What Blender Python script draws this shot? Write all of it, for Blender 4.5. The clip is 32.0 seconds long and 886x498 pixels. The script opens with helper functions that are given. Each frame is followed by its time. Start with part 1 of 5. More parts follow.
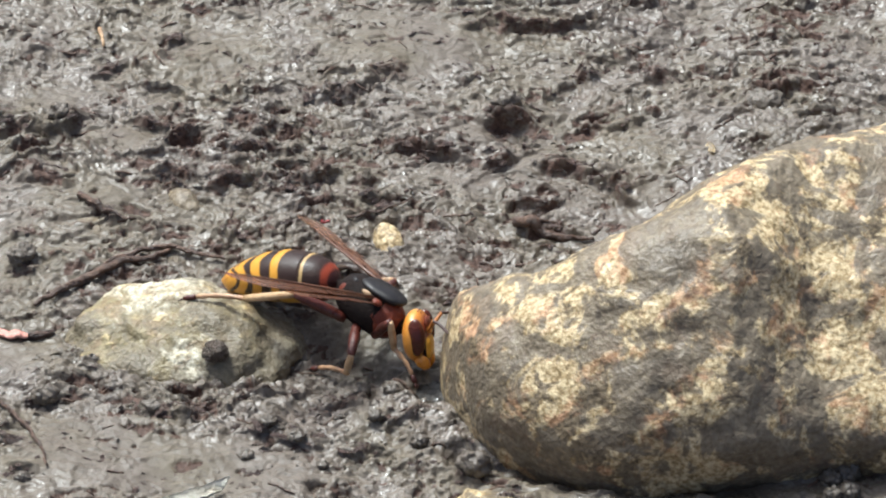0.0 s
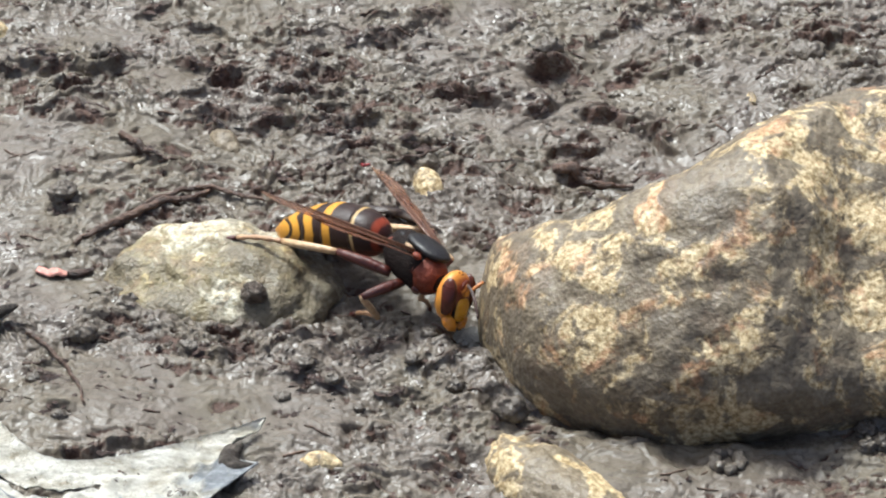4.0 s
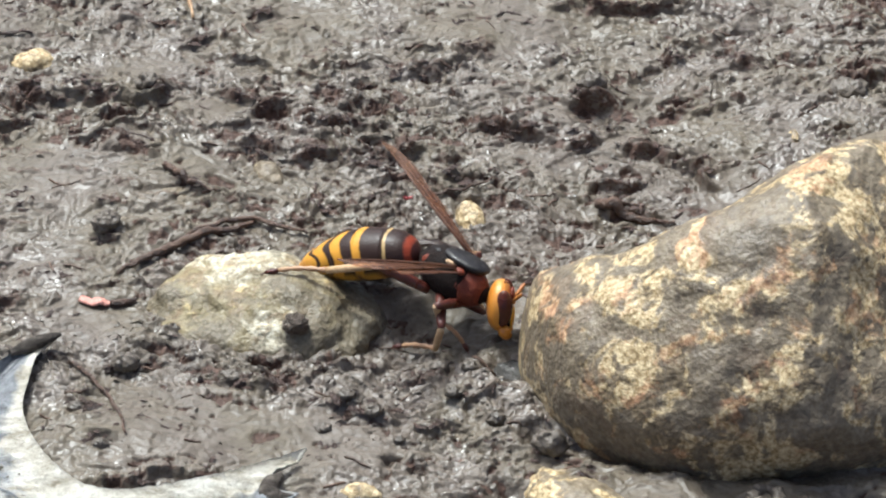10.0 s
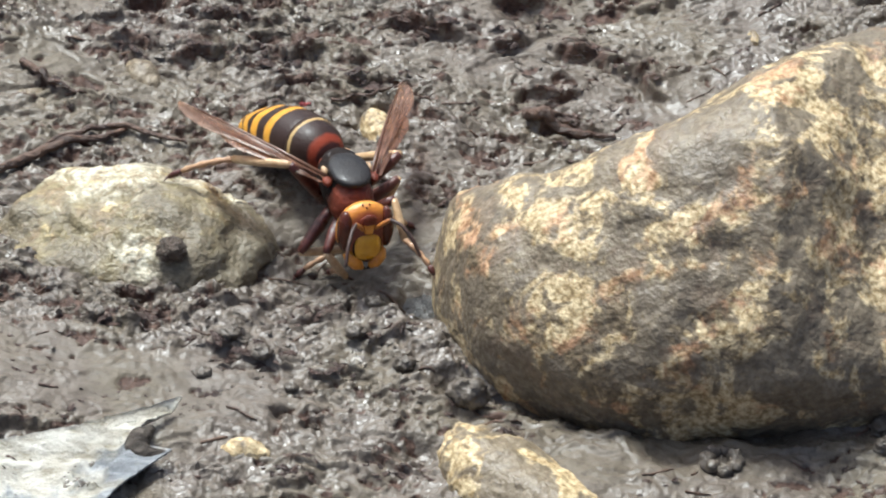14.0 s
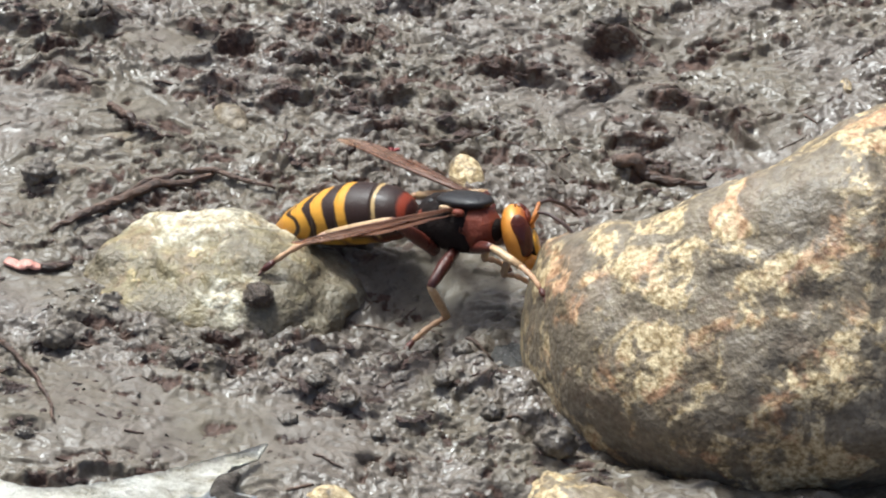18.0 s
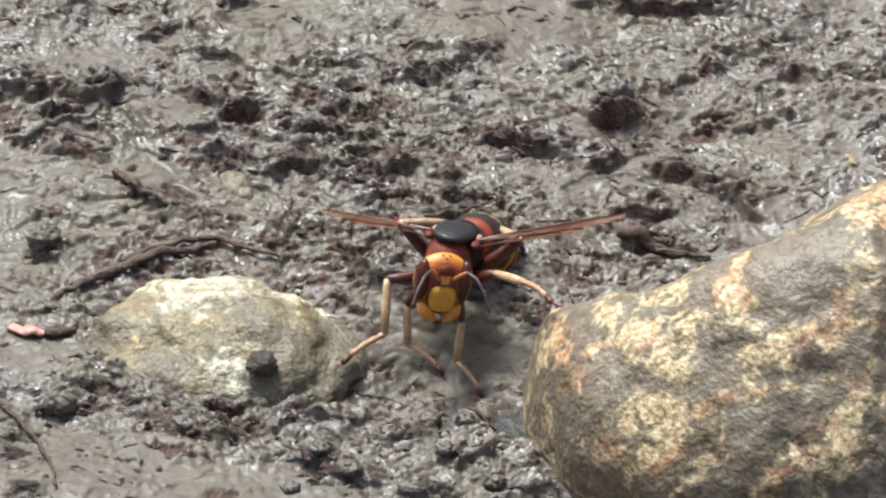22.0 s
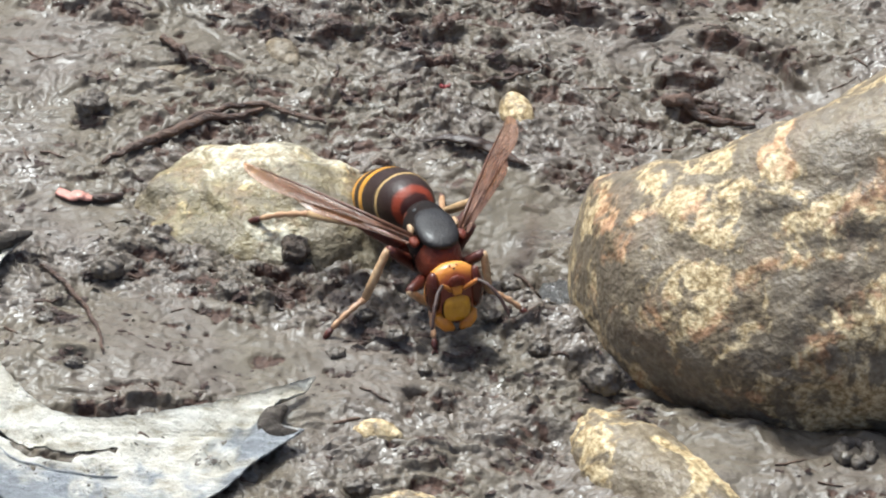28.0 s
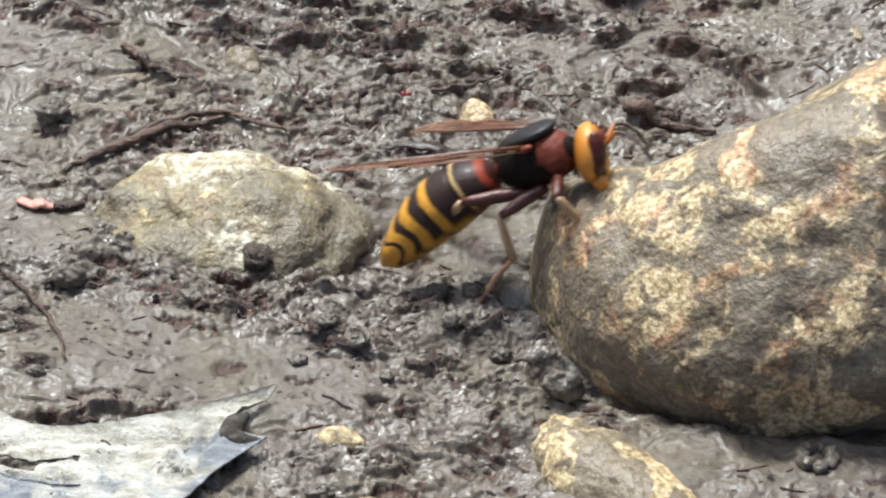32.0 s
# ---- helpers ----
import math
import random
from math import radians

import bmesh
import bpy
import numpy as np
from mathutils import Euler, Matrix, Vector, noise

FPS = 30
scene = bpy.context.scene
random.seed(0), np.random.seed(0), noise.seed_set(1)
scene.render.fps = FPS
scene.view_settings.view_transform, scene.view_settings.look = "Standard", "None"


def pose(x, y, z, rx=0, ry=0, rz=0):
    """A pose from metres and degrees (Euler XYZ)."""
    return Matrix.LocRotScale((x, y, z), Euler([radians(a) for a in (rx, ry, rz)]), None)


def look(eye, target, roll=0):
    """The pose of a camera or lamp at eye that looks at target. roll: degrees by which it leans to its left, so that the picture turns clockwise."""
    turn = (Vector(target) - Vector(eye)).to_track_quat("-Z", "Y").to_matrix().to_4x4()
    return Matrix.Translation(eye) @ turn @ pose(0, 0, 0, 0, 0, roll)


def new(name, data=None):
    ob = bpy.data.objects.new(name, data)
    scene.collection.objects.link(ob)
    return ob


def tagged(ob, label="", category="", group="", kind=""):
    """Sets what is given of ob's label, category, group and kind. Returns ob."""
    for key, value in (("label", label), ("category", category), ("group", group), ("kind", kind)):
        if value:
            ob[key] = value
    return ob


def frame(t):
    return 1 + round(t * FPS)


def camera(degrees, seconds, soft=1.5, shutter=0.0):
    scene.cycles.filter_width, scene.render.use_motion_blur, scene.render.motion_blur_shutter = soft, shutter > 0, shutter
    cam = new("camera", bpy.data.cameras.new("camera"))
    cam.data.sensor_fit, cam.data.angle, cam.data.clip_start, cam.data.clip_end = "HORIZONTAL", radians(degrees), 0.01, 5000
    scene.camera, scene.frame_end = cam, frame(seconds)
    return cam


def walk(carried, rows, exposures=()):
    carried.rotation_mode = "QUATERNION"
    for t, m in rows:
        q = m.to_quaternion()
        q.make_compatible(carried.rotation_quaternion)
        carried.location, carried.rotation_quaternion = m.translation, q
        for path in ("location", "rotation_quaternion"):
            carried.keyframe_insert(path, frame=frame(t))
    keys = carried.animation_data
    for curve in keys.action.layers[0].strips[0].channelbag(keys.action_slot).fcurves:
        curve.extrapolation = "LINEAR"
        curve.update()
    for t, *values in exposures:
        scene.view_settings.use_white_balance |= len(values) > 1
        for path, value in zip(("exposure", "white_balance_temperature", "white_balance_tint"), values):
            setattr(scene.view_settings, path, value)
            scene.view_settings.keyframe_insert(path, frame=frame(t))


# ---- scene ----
cam = camera(9.0, 32.0, soft=2.1, shutter=0.4)
walk(cam, [
    (0.0, pose(-0.00000, -0.43735, 0.34170, 52.2551, 0.5637, -1.6946)),
    (0.5, pose(-0.00000, -0.43829, 0.34243, 52.3154, 0.4233, -1.4899)),
    (1.0, pose(-0.00000, -0.43774, 0.34200, 51.3880, 0.3841, -1.3047)),
    (1.5, pose(-0.00000, -0.43792, 0.34214, 51.3146, 0.3590, -1.4464)),
    (2.0, pose(-0.00000, -0.43704, 0.34146, 51.2554, 0.2803, -1.3217)),
    (2.5, pose(-0.00000, -0.43678, 0.34125, 51.2471, 0.3338, -1.5216)),
    (3.0, pose(-0.00000, -0.43873, 0.34277, 51.3310, 0.2922, -1.2069)),
    (3.5, pose(-0.00000, -0.43808, 0.34227, 51.5319, -0.0187, -0.8399)),
    (5.5, pose(-0.00000, -0.43886, 0.34287, 51.8886, 0.4783, -0.5187)),
    (6.0, pose(-0.00000, -0.43926, 0.34319, 51.8311, 0.5075, -0.4680)),
    (6.5, pose(-0.00000, -0.43953, 0.34340, 51.8159, 0.6048, -0.4452)),
    (7.0, pose(-0.00000, -0.43948, 0.34336, 52.0014, 0.6020, -0.3196)),
    (7.5, pose(-0.00000, -0.43936, 0.34327, 52.4046, 0.5182, 0.1742)),
    (8.0, pose(-0.00000, -0.43967, 0.34351, 52.4593, 0.3867, 0.2044)),
    (8.5, pose(-0.00000, -0.43935, 0.34326, 52.4161, 0.1152, 0.1610)),
    (9.0, pose(-0.00000, -0.43959, 0.34345, 52.0000, -0.0000, 0.0000)),
    (9.5, pose(-0.00000, -0.43973, 0.34355, 51.7670, -0.0768, -0.1707)),
    (10.0, pose(-0.00000, -0.43963, 0.34348, 52.0395, -0.1707, -0.0683)),
    (10.5, pose(-0.00000, -0.43958, 0.34344, 52.1249, -0.1442, -0.0453)),
    (11.0, pose(-0.00000, -0.43951, 0.34338, 52.1857, -0.2706, -0.1789)),
    (11.5, pose(-0.00000, -0.44005, 0.34381, 52.4556, -0.5470, -0.2168)),
    (12.0, pose(-0.00000, -0.38891, 0.30385, 52.3633, -0.5768, -0.3701)),
    (12.5, pose(-0.00000, -0.37883, 0.29597, 52.0499, -0.9855, -0.7442)),
    (13.0, pose(-0.00000, -0.37868, 0.29586, 51.6521, -1.0483, -0.7266)),
    (13.5, pose(-0.00000, -0.37809, 0.29539, 51.1547, -1.3000, -0.6227)),
    (14.0, pose(-0.00000, -0.37728, 0.29477, 51.1924, -1.3744, -0.4264)),
    (14.5, pose(-0.00000, -0.37655, 0.29419, 51.9484, -0.6383, 0.6177)),
    (16.5, pose(-0.00000, -0.37541, 0.29331, 52.0659, -1.4274, 0.4283)),
    (17.0, pose(-0.00000, -0.37522, 0.29315, 51.5428, -1.3730, 0.3071)),
    (17.5, pose(-0.00000, -0.37508, 0.29304, 51.5404, -1.3121, 0.3718)),
    (18.0, pose(-0.00000, -0.37446, 0.29256, 51.6474, -1.0903, 0.4942)),
    (18.5, pose(-0.00000, -0.37506, 0.29303, 52.0136, -1.1754, 0.7709)),
    (19.0, pose(-0.00000, -0.37521, 0.29315, 52.2114, -1.2563, 0.7321)),
    (19.5, pose(-0.00000, -0.37527, 0.29319, 52.1863, -1.4131, 0.4668)),
    (20.0, pose(-0.00000, -0.37591, 0.29370, 51.9490, -1.7023, 0.1875)),
    (20.5, pose(-0.00000, -0.37524, 0.29317, 51.5433, -1.7948, 0.0401)),
    (21.0, pose(-0.00000, -0.37598, 0.29375, 51.8804, -1.7567, 0.0635)),
    (21.5, pose(-0.00000, -0.37487, 0.29288, 51.9152, -1.7086, 0.3661)),
    (22.0, pose(-0.00000, -0.37464, 0.29270, 52.3500, -1.4992, 0.8669)),
    (22.5, pose(-0.00000, -0.37502, 0.29300, 52.4372, -1.4869, 1.1603)),
    (23.0, pose(-0.00000, -0.37477, 0.29280, 52.4438, -1.5003, 1.3681)),
    (23.5, pose(-0.00000, -0.37485, 0.29287, 52.0333, -1.5506, 1.2146)),
    (24.0, pose(-0.00000, -0.37502, 0.29299, 51.7774, -1.4702, 1.2042)),
    (24.5, pose(-0.00000, -0.37529, 0.29321, 51.5024, -1.4829, 1.0483)),
    (26.5, pose(-0.00000, -0.37627, 0.29398, 51.4629, -1.1233, 2.0078)),
    (27.0, pose(-0.00000, -0.37619, 0.29391, 51.2522, -1.3039, 2.1059)),
    (27.5, pose(-0.00000, -0.37626, 0.29397, 51.1163, -1.3402, 1.7361)),
    (28.0, pose(-0.00000, -0.37646, 0.29412, 50.9839, -1.3972, 1.3771)),
    (28.5, pose(-0.00000, -0.37665, 0.29427, 51.0411, -1.4724, 1.2197)),
    (29.0, pose(-0.00000, -0.37634, 0.29403, 51.3635, -1.4812, 1.3179)),
    (29.5, pose(-0.00000, -0.37674, 0.29434, 51.4519, -1.2954, 1.7766)),
    (30.0, pose(-0.00000, -0.37643, 0.29410, 51.2314, -1.3552, 1.8626)),
    (30.5, pose(-0.00000, -0.37679, 0.29438, 51.0246, -1.3247, 1.3671)),
    (31.0, pose(-0.00000, -0.37685, 0.29443, 50.9152, -1.4771, 1.2083)),
    (31.5, pose(-0.00000, -0.37695, 0.29451, 50.9109, -1.4284, 1.0206)),
    (32.0, pose(-0.00000, -0.37666, 0.29428, 51.0656, -1.4918, 0.9504)),
], exposures=[(0, 0.49, 5500, 2), (32, 0.49, 5500, 2)])

# world, sun
world = bpy.data.worlds.new("sky")
scene.world = world
world.use_nodes = True
wn = world.node_tree.nodes
sky = wn.new("ShaderNodeTexSky")
sky.sky_type = 'NISHITA'
sky.sun_disc = False
sky.sun_elevation, sky.sun_rotation = radians(62), radians(-34)
sky.air_density, sky.dust_density, sky.ozone_density = 0.5, 7.0, 0.0
wn["Background"].inputs["Strength"].default_value = 0.15
world.node_tree.links.new(sky.outputs[0], wn["Background"].inputs["Color"])
sun = new("sun", bpy.data.lights.new("sun", 'SUN'))
sun.data.energy, sun.data.angle, sun.data.color = 4.1, radians(11), (1.0, 0.93, 0.82)
sun.matrix_world = look((-0.559 * 0.469, 0.829 * 0.469, 0.883), (0, 0, 0))

MM = 0.001


# ---------------------------------------------------------------- materials
def nodes_of(name):
    m = bpy.data.materials.new(name)
    m.use_nodes = True
    nt = m.node_tree
    return m, nt, nt.nodes["Principled BSDF"]


def link(nt, a, b):
    nt.links.new(a, b)


def coords(nt, stretch=(1, 1, 1)):
    tc = nt.nodes.new("ShaderNodeTexCoord")
    mp = nt.nodes.new("ShaderNodeMapping")
    mp.inputs["Scale"].default_value = [1000 * s for s in stretch]
    link(nt, tc.outputs["Object"], mp.inputs["Vector"])
    return mp.outputs["Vector"]


def noise_of(nt, vec, size, detail=6, rough=0.6, distort=0.0):
    """Noise with features of about size millimetres."""
    n = nt.nodes.new("ShaderNodeTexNoise")
    n.inputs["Scale"].default_value = 1.0 / size
    n.inputs["Detail"].default_value = detail
    n.inputs["Roughness"].default_value = rough
    n.inputs["Distortion"].default_value = distort
    link(nt, vec, n.inputs["Vector"])
    return n.outputs["Fac"]


def ramp(nt, fac, stops, mode='LINEAR'):
    r = nt.nodes.new("ShaderNodeValToRGB")
    r.color_ramp.interpolation = mode
    el = r.color_ramp.elements
    while len(el) < len(stops):
        el.new(0.5)
    for e, (p, c) in zip(el, stops):
        e.position = p
        e.color = (*c, 1) if len(c) == 3 else c
    link(nt, fac, r.inputs["Fac"])
    return r.outputs["Color"]


def mixed(nt, fac, a, b, blend='MIX'):
    m = nt.nodes.new("ShaderNodeMix")
    m.data_type, m.blend_type = 'RGBA', blend
    for sock, v in ((m.inputs[0], fac), (m.inputs[6], a), (m.inputs[7], b)):
        if isinstance(v, (int, float)):
            sock.default_value = v
        elif isinstance(v, tuple):
            sock.default_value = (*v, 1)
        else:
            link(nt, v, sock)
    return m.outputs[2]


def math_of(nt, op, a, b=0.0, clamp=False):
    m = nt.nodes.new("ShaderNodeMath")
    m.operation, m.use_clamp = op, clamp
    for sock, v in zip(m.inputs, (a, b)):
        if isinstance(v, (int, float)):
            sock.default_value = v
        else:
            link(nt, v, sock)
    return m.outputs[0]


def bumped(nt, bsdf, height, depth, strength=1.0, prior=None):
    b = nt.nodes.new("ShaderNodeBump")
    b.inputs["Strength"].default_value = strength
    b.inputs["Distance"].default_value = depth * MM
    link(nt, height, b.inputs["Height"])
    if prior:
        link(nt, prior, b.inputs["Normal"])
    link(nt, b.outputs[0], bsdf.inputs["Normal"])
    return b.outputs[0]


G = lambda v: (v, v, v)
SOAKED = 0.75  # wet surfaces keep about this share of their dry colour


def soaked(nt, b, colour):
    link(nt, mixed(nt, 1.0, colour, G(SOAKED), 'MULTIPLY'), b.inputs["Base Color"])



def mud_material(name, dark=1.0, gloss=0.0):
    """Smooth wet silt with a fine grain; a ground attribute mixes in dark rotted leaf and painted shade."""
    m, nt, b = nodes_of(name)
    v = coords(nt)
    big = noise_of(nt, v, 13, 4, 0.55, 0.3)
    mid = noise_of(nt, v, 2.2, 5, 0.6, 0.3)
    fine = noise_of(nt, v, 0.5, 4, 0.6)
    tint = lambda r, g, b2: (r * dark, g * dark, b2 * dark)
    c = ramp(nt, mid, [(0.3, tint(0.110, 0.087, 0.066)), (0.5, tint(0.152, 0.123, 0.096)), (0.7, tint(0.190, 0.159, 0.128))])
    c = mixed(nt, ramp(nt, big, [(0.42, G(0)), (0.58, G(0.8))]), c, ramp(nt, mid, [(0.3, tint(0.114, 0.091, 0.060)), (0.7, tint(0.164, 0.134, 0.091))]))
    c = mixed(nt, ramp(nt, fine, [(0.34, G(0.6)), (0.45, G(0))]), c, tint(0.072, 0.054, 0.039))
    wet = noise_of(nt, v, 4.2, 5, 0.6, 0.4)
    shine = ramp(nt, wet, [(0.38, G(0.2)), (0.5, G(0.36)), (0.62, G(0.66))])
    rough = ramp(nt, wet, [(0.36, G(0.7 - gloss)), (0.5, G(0.6 - gloss)), (0.63, G(0.5 - gloss))])
    if name == "wet_mud":
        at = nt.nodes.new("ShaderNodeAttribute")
        at.attribute_name = "litter_shade"
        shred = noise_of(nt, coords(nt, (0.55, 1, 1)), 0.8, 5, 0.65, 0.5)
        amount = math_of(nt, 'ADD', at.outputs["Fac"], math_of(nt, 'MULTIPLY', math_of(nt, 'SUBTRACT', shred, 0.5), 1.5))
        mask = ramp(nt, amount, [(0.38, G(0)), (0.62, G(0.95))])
        # one dark brown for rotted leaf and for shade in pits and ledge fronts
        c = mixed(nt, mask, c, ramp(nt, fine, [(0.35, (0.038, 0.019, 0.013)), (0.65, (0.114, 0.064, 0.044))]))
        churn = nt.nodes.new("ShaderNodeAttribute")
        churn.attribute_name = "churn"
        shine = mixed(nt, 1.0, shine, ramp(nt, churn.outputs["Fac"], [(0.2, G(0.1)), (0.8, G(1.0))]), 'MULTIPLY')
        shine = mixed(nt, mask, shine, G(0.06))
        rough = mixed(nt, mask, rough, G(0.75))
    soaked(nt, b, c)
    link(nt, rough, b.inputs["Roughness"])
    b.inputs["Specular IOR Level"].default_value = 0.3
    link(nt, shine, b.inputs["Coat Weight"])
    link(nt, ramp(nt, fine, [(0.35, G(0.16)), (0.6, G(0.34))]), b.inputs["Coat Roughness"])
    n1 = bumped(nt, b, noise_of(nt, v, 1.7, 2, 0.45), 0.7, 1.0)
    n2 = bumped(nt, b, noise_of(nt, v, 0.55, 2, 0.5), 0.26, 1.0, n1)
    link(nt, n2, b.inputs["Coat Normal"])
    if name == "wet_mud":
        for n in nt.nodes:
            if n.bl_idname == "ShaderNodeBump":
                link(nt, churn.outputs["Fac"], n.inputs["Strength"])
    return m


def stone_material(name, dark=0.55, seed=0.0, pink=True, wet=0.0, muddy=0.0, patch=2.5, worn=()):
    """Mottled cobble: cream and ochre blotches over grey-brown stained ground, with smears of dried silt."""
    m, nt, b = nodes_of(name)
    v = place = coords(nt)
    off = nt.nodes.new("ShaderNodeVectorMath")
    off.operation = 'ADD'
    off.inputs[1].default_value = (seed, seed * 1.7, -seed)
    link(nt, v, off.inputs[0])
    v = off.outputs[0]
    big = noise_of(nt, v, 11, 3, 0.5, 0.2)
    mid = noise_of(nt, v, patch, 6, 0.6, 0.5)
    fine = noise_of(nt, v, 0.55, 4, 0.62)
    stain = ramp(nt, fine, [(0.34, (0.085, 0.060, 0.035)), (0.62, (0.24, 0.18, 0.105))])
    pale = ramp(nt, fine, [(0.3, (0.21, 0.14, 0.062)), (0.44, (0.40, 0.285, 0.135)), (0.6, (0.74, 0.59, 0.35))])
    both = math_of(nt, 'ADD', math_of(nt, 'MULTIPLY', mid, 0.7), math_of(nt, 'MULTIPLY', big, 0.3))
    clean = None
    for cx, cy, cz, r in worn:
        far = nt.nodes.new("ShaderNodeVectorMath")
        far.operation = 'DISTANCE'
        far.inputs[1].default_value = (cx, cy, cz)
        link(nt, place, far.inputs[0])
        spot = ramp(nt, math_of(nt, 'MULTIPLY', far.outputs["Value"], 1 / r), [(0.3, G(0.075)), (1.0, G(0))])
        clean = math_of(nt, 'ADD', clean, spot) if clean else spot
    if clean:
        both = math_of(nt, 'ADD', both, clean)
    mask = ramp(nt, both, [(dark - 0.03, G(0)), (dark + 0.025, G(1))])
    c = mixed(nt, mask, stain, pale)
    if pink:
        rust = noise_of(nt, v, 4.5, 5, 0.66, 0.4)
        c = mixed(nt, ramp(nt, rust, [(0.53, G(0)), (0.61, G(0.6))]), c, ramp(nt, fine, [(0.35, (0.32, 0.14, 0.06)), (0.62, (0.66, 0.36, 0.19))]))
    film = noise_of(nt, v, 5.2, 6, 0.62, 0.6)
    if clean:
        film = math_of(nt, 'SUBTRACT', film, clean)
    silt = ramp(nt, fine, [(0.35, (0.135, 0.105, 0.071)), (0.65, (0.208, 0.167, 0.116))])
    smear = ramp(nt, film, [(0.475 - muddy, G(0)), (0.525 - muddy, G(0.88))])
    c = mixed(nt, smear, c, silt)
    soaked(nt, b, c)
    link(nt, ramp(nt, film, [(0.4, G(0.62 - wet)), (0.6, G(0.5))]), b.inputs["Roughness"])
    b.inputs["Specular IOR Level"].default_value = 0.35
    b.inputs["Coat Weight"].default_value = 0.12
    b.inputs["Coat Roughness"].default_value = 0.16
    n1 = bumped(nt, b, noise_of(nt, v, 1.5, 3, 0.5), 0.4, 1.0)
    link(nt, bumped(nt, b, noise_of(nt, v, 0.4, 3, 0.55), 0.15, 1.0, n1), b.inputs["Coat Normal"])
    return m


def olive_stone_material():
    """Low stone: olive algae on its flanks, a chalky crown and pale spots, ochre flecks."""
    m, nt, b = nodes_of("olive_stone")
    v = coords(nt)
    broad = noise_of(nt, v, 8, 4, 0.55, 0.5)
    mid = noise_of(nt, v, 2.2, 5, 0.6, 0.4)
    fine = noise_of(nt, v, 0.5, 4, 0.6)
    c = ramp(nt, mid, [(0.32, (0.13, 0.102, 0.046)), (0.5, (0.265, 0.212, 0.108)), (0.68, (0.41, 0.335, 0.18))])
    clot = noise_of(nt, v, 1.5, 4, 0.6, 0.6)
    pale_amount = math_of(nt, 'ADD', math_of(nt, 'MULTIPLY', broad, 0.4), math_of(nt, 'MULTIPLY', clot, 0.6))
    bare = []
    for cx, cy, r in ((-2.7, 5.0, 7.5), (5.8, 6.0, 4.5), (1.2, -5.6, 3.4)):
        far = nt.nodes.new("ShaderNodeVectorMath")
        far.operation = 'DISTANCE'
        far.inputs[1].default_value = (cx, cy, 4.5)
        link(nt, v, far.inputs[0])
        bare.append(ramp(nt, math_of(nt, 'MULTIPLY', far.outputs["Value"], 1 / r), [(0.3, G(0.17)), (1.0, G(0))]))
        pale_amount = math_of(nt, 'ADD', pale_amount, bare[-1])
    c = mixed(nt, ramp(nt, pale_amount, [(0.51, G(0)), (0.67, G(0.95))]), c, ramp(nt, fine, [(0.35, (0.38, 0.32, 0.21)), (0.6, (0.86, 0.80, 0.62))]))
    stain = noise_of(nt, v, 1.9, 5, 0.62, 0.7)
    c = mixed(nt, ramp(nt, stain, [(0.50, G(0)), (0.60, G(0.75))]), c, ramp(nt, fine, [(0.35, (0.14, 0.092, 0.045)), (0.65, (0.33, 0.225, 0.115))]))
    fleck = noise_of(nt, v, 1.6, 4, 0.6)
    c = mixed(nt, ramp(nt, fleck, [(0.60, G(0)), (0.67, G(0.6))]), c, (0.62, 0.48, 0.22))
    film = noise_of(nt, v, 6.0, 5, 0.6, 0.5)
    for spot in bare:
        film = math_of(nt, 'SUBTRACT', film, math_of(nt, 'MULTIPLY', spot, 1.0))
    c = mixed(nt, ramp(nt, film, [(0.395, G(0)), (0.515, G(0.85))]), c, ramp(nt, fine, [(0.35, (0.11, 0.088, 0.056)), (0.65, (0.19, 0.157, 0.105))]))
    soaked(nt, b, c)
    b.inputs["Roughness"].default_value = 0.6
    b.inputs["Specular IOR Level"].default_value = 0.35
    b.inputs["Coat Weight"].default_value = 0.12
    b.inputs["Coat Roughness"].default_value = 0.18
    n1 = bumped(nt, b, noise_of(nt, v, 1.6, 3, 0.5), 0.6, 1.0)
    link(nt, bumped(nt, b, noise_of(nt, v, 0.4, 3, 0.55), 0.12, 1.0, n1), b.inputs["Coat Normal"])
    return m


def plain_material(name, lo, hi, size=0.5, rough=0.5, relief=0.05, stretch=(1, 1, 1), coat=0.0, spec=0.5):
    m, nt, b = nodes_of(name)
    v = coords(nt, stretch)
    n = noise_of(nt, v, size, 5, 0.6)
    n2 = noise_of(nt, v, size * 5, 3, 0.5)
    f = math_of(nt, 'ADD', math_of(nt, 'MULTIPLY', n, 0.6), math_of(nt, 'MULTIPLY', n2, 0.4))
    soaked(nt, b, ramp(nt, f, [(0.35, lo), (0.65, hi)]))
    link(nt, ramp(nt, n2, [(0.35, G(max(0.05, rough - 0.1))), (0.65, G(min(1, rough + 0.1)))]), b.inputs["Roughness"])
    b.inputs["Coat Weight"].default_value = coat
    b.inputs["Specular IOR Level"].default_value = spec
    b.inputs["Coat Roughness"].default_value = 0.15
    bumped(nt, b, n, relief * 6, 0.8)
    return m


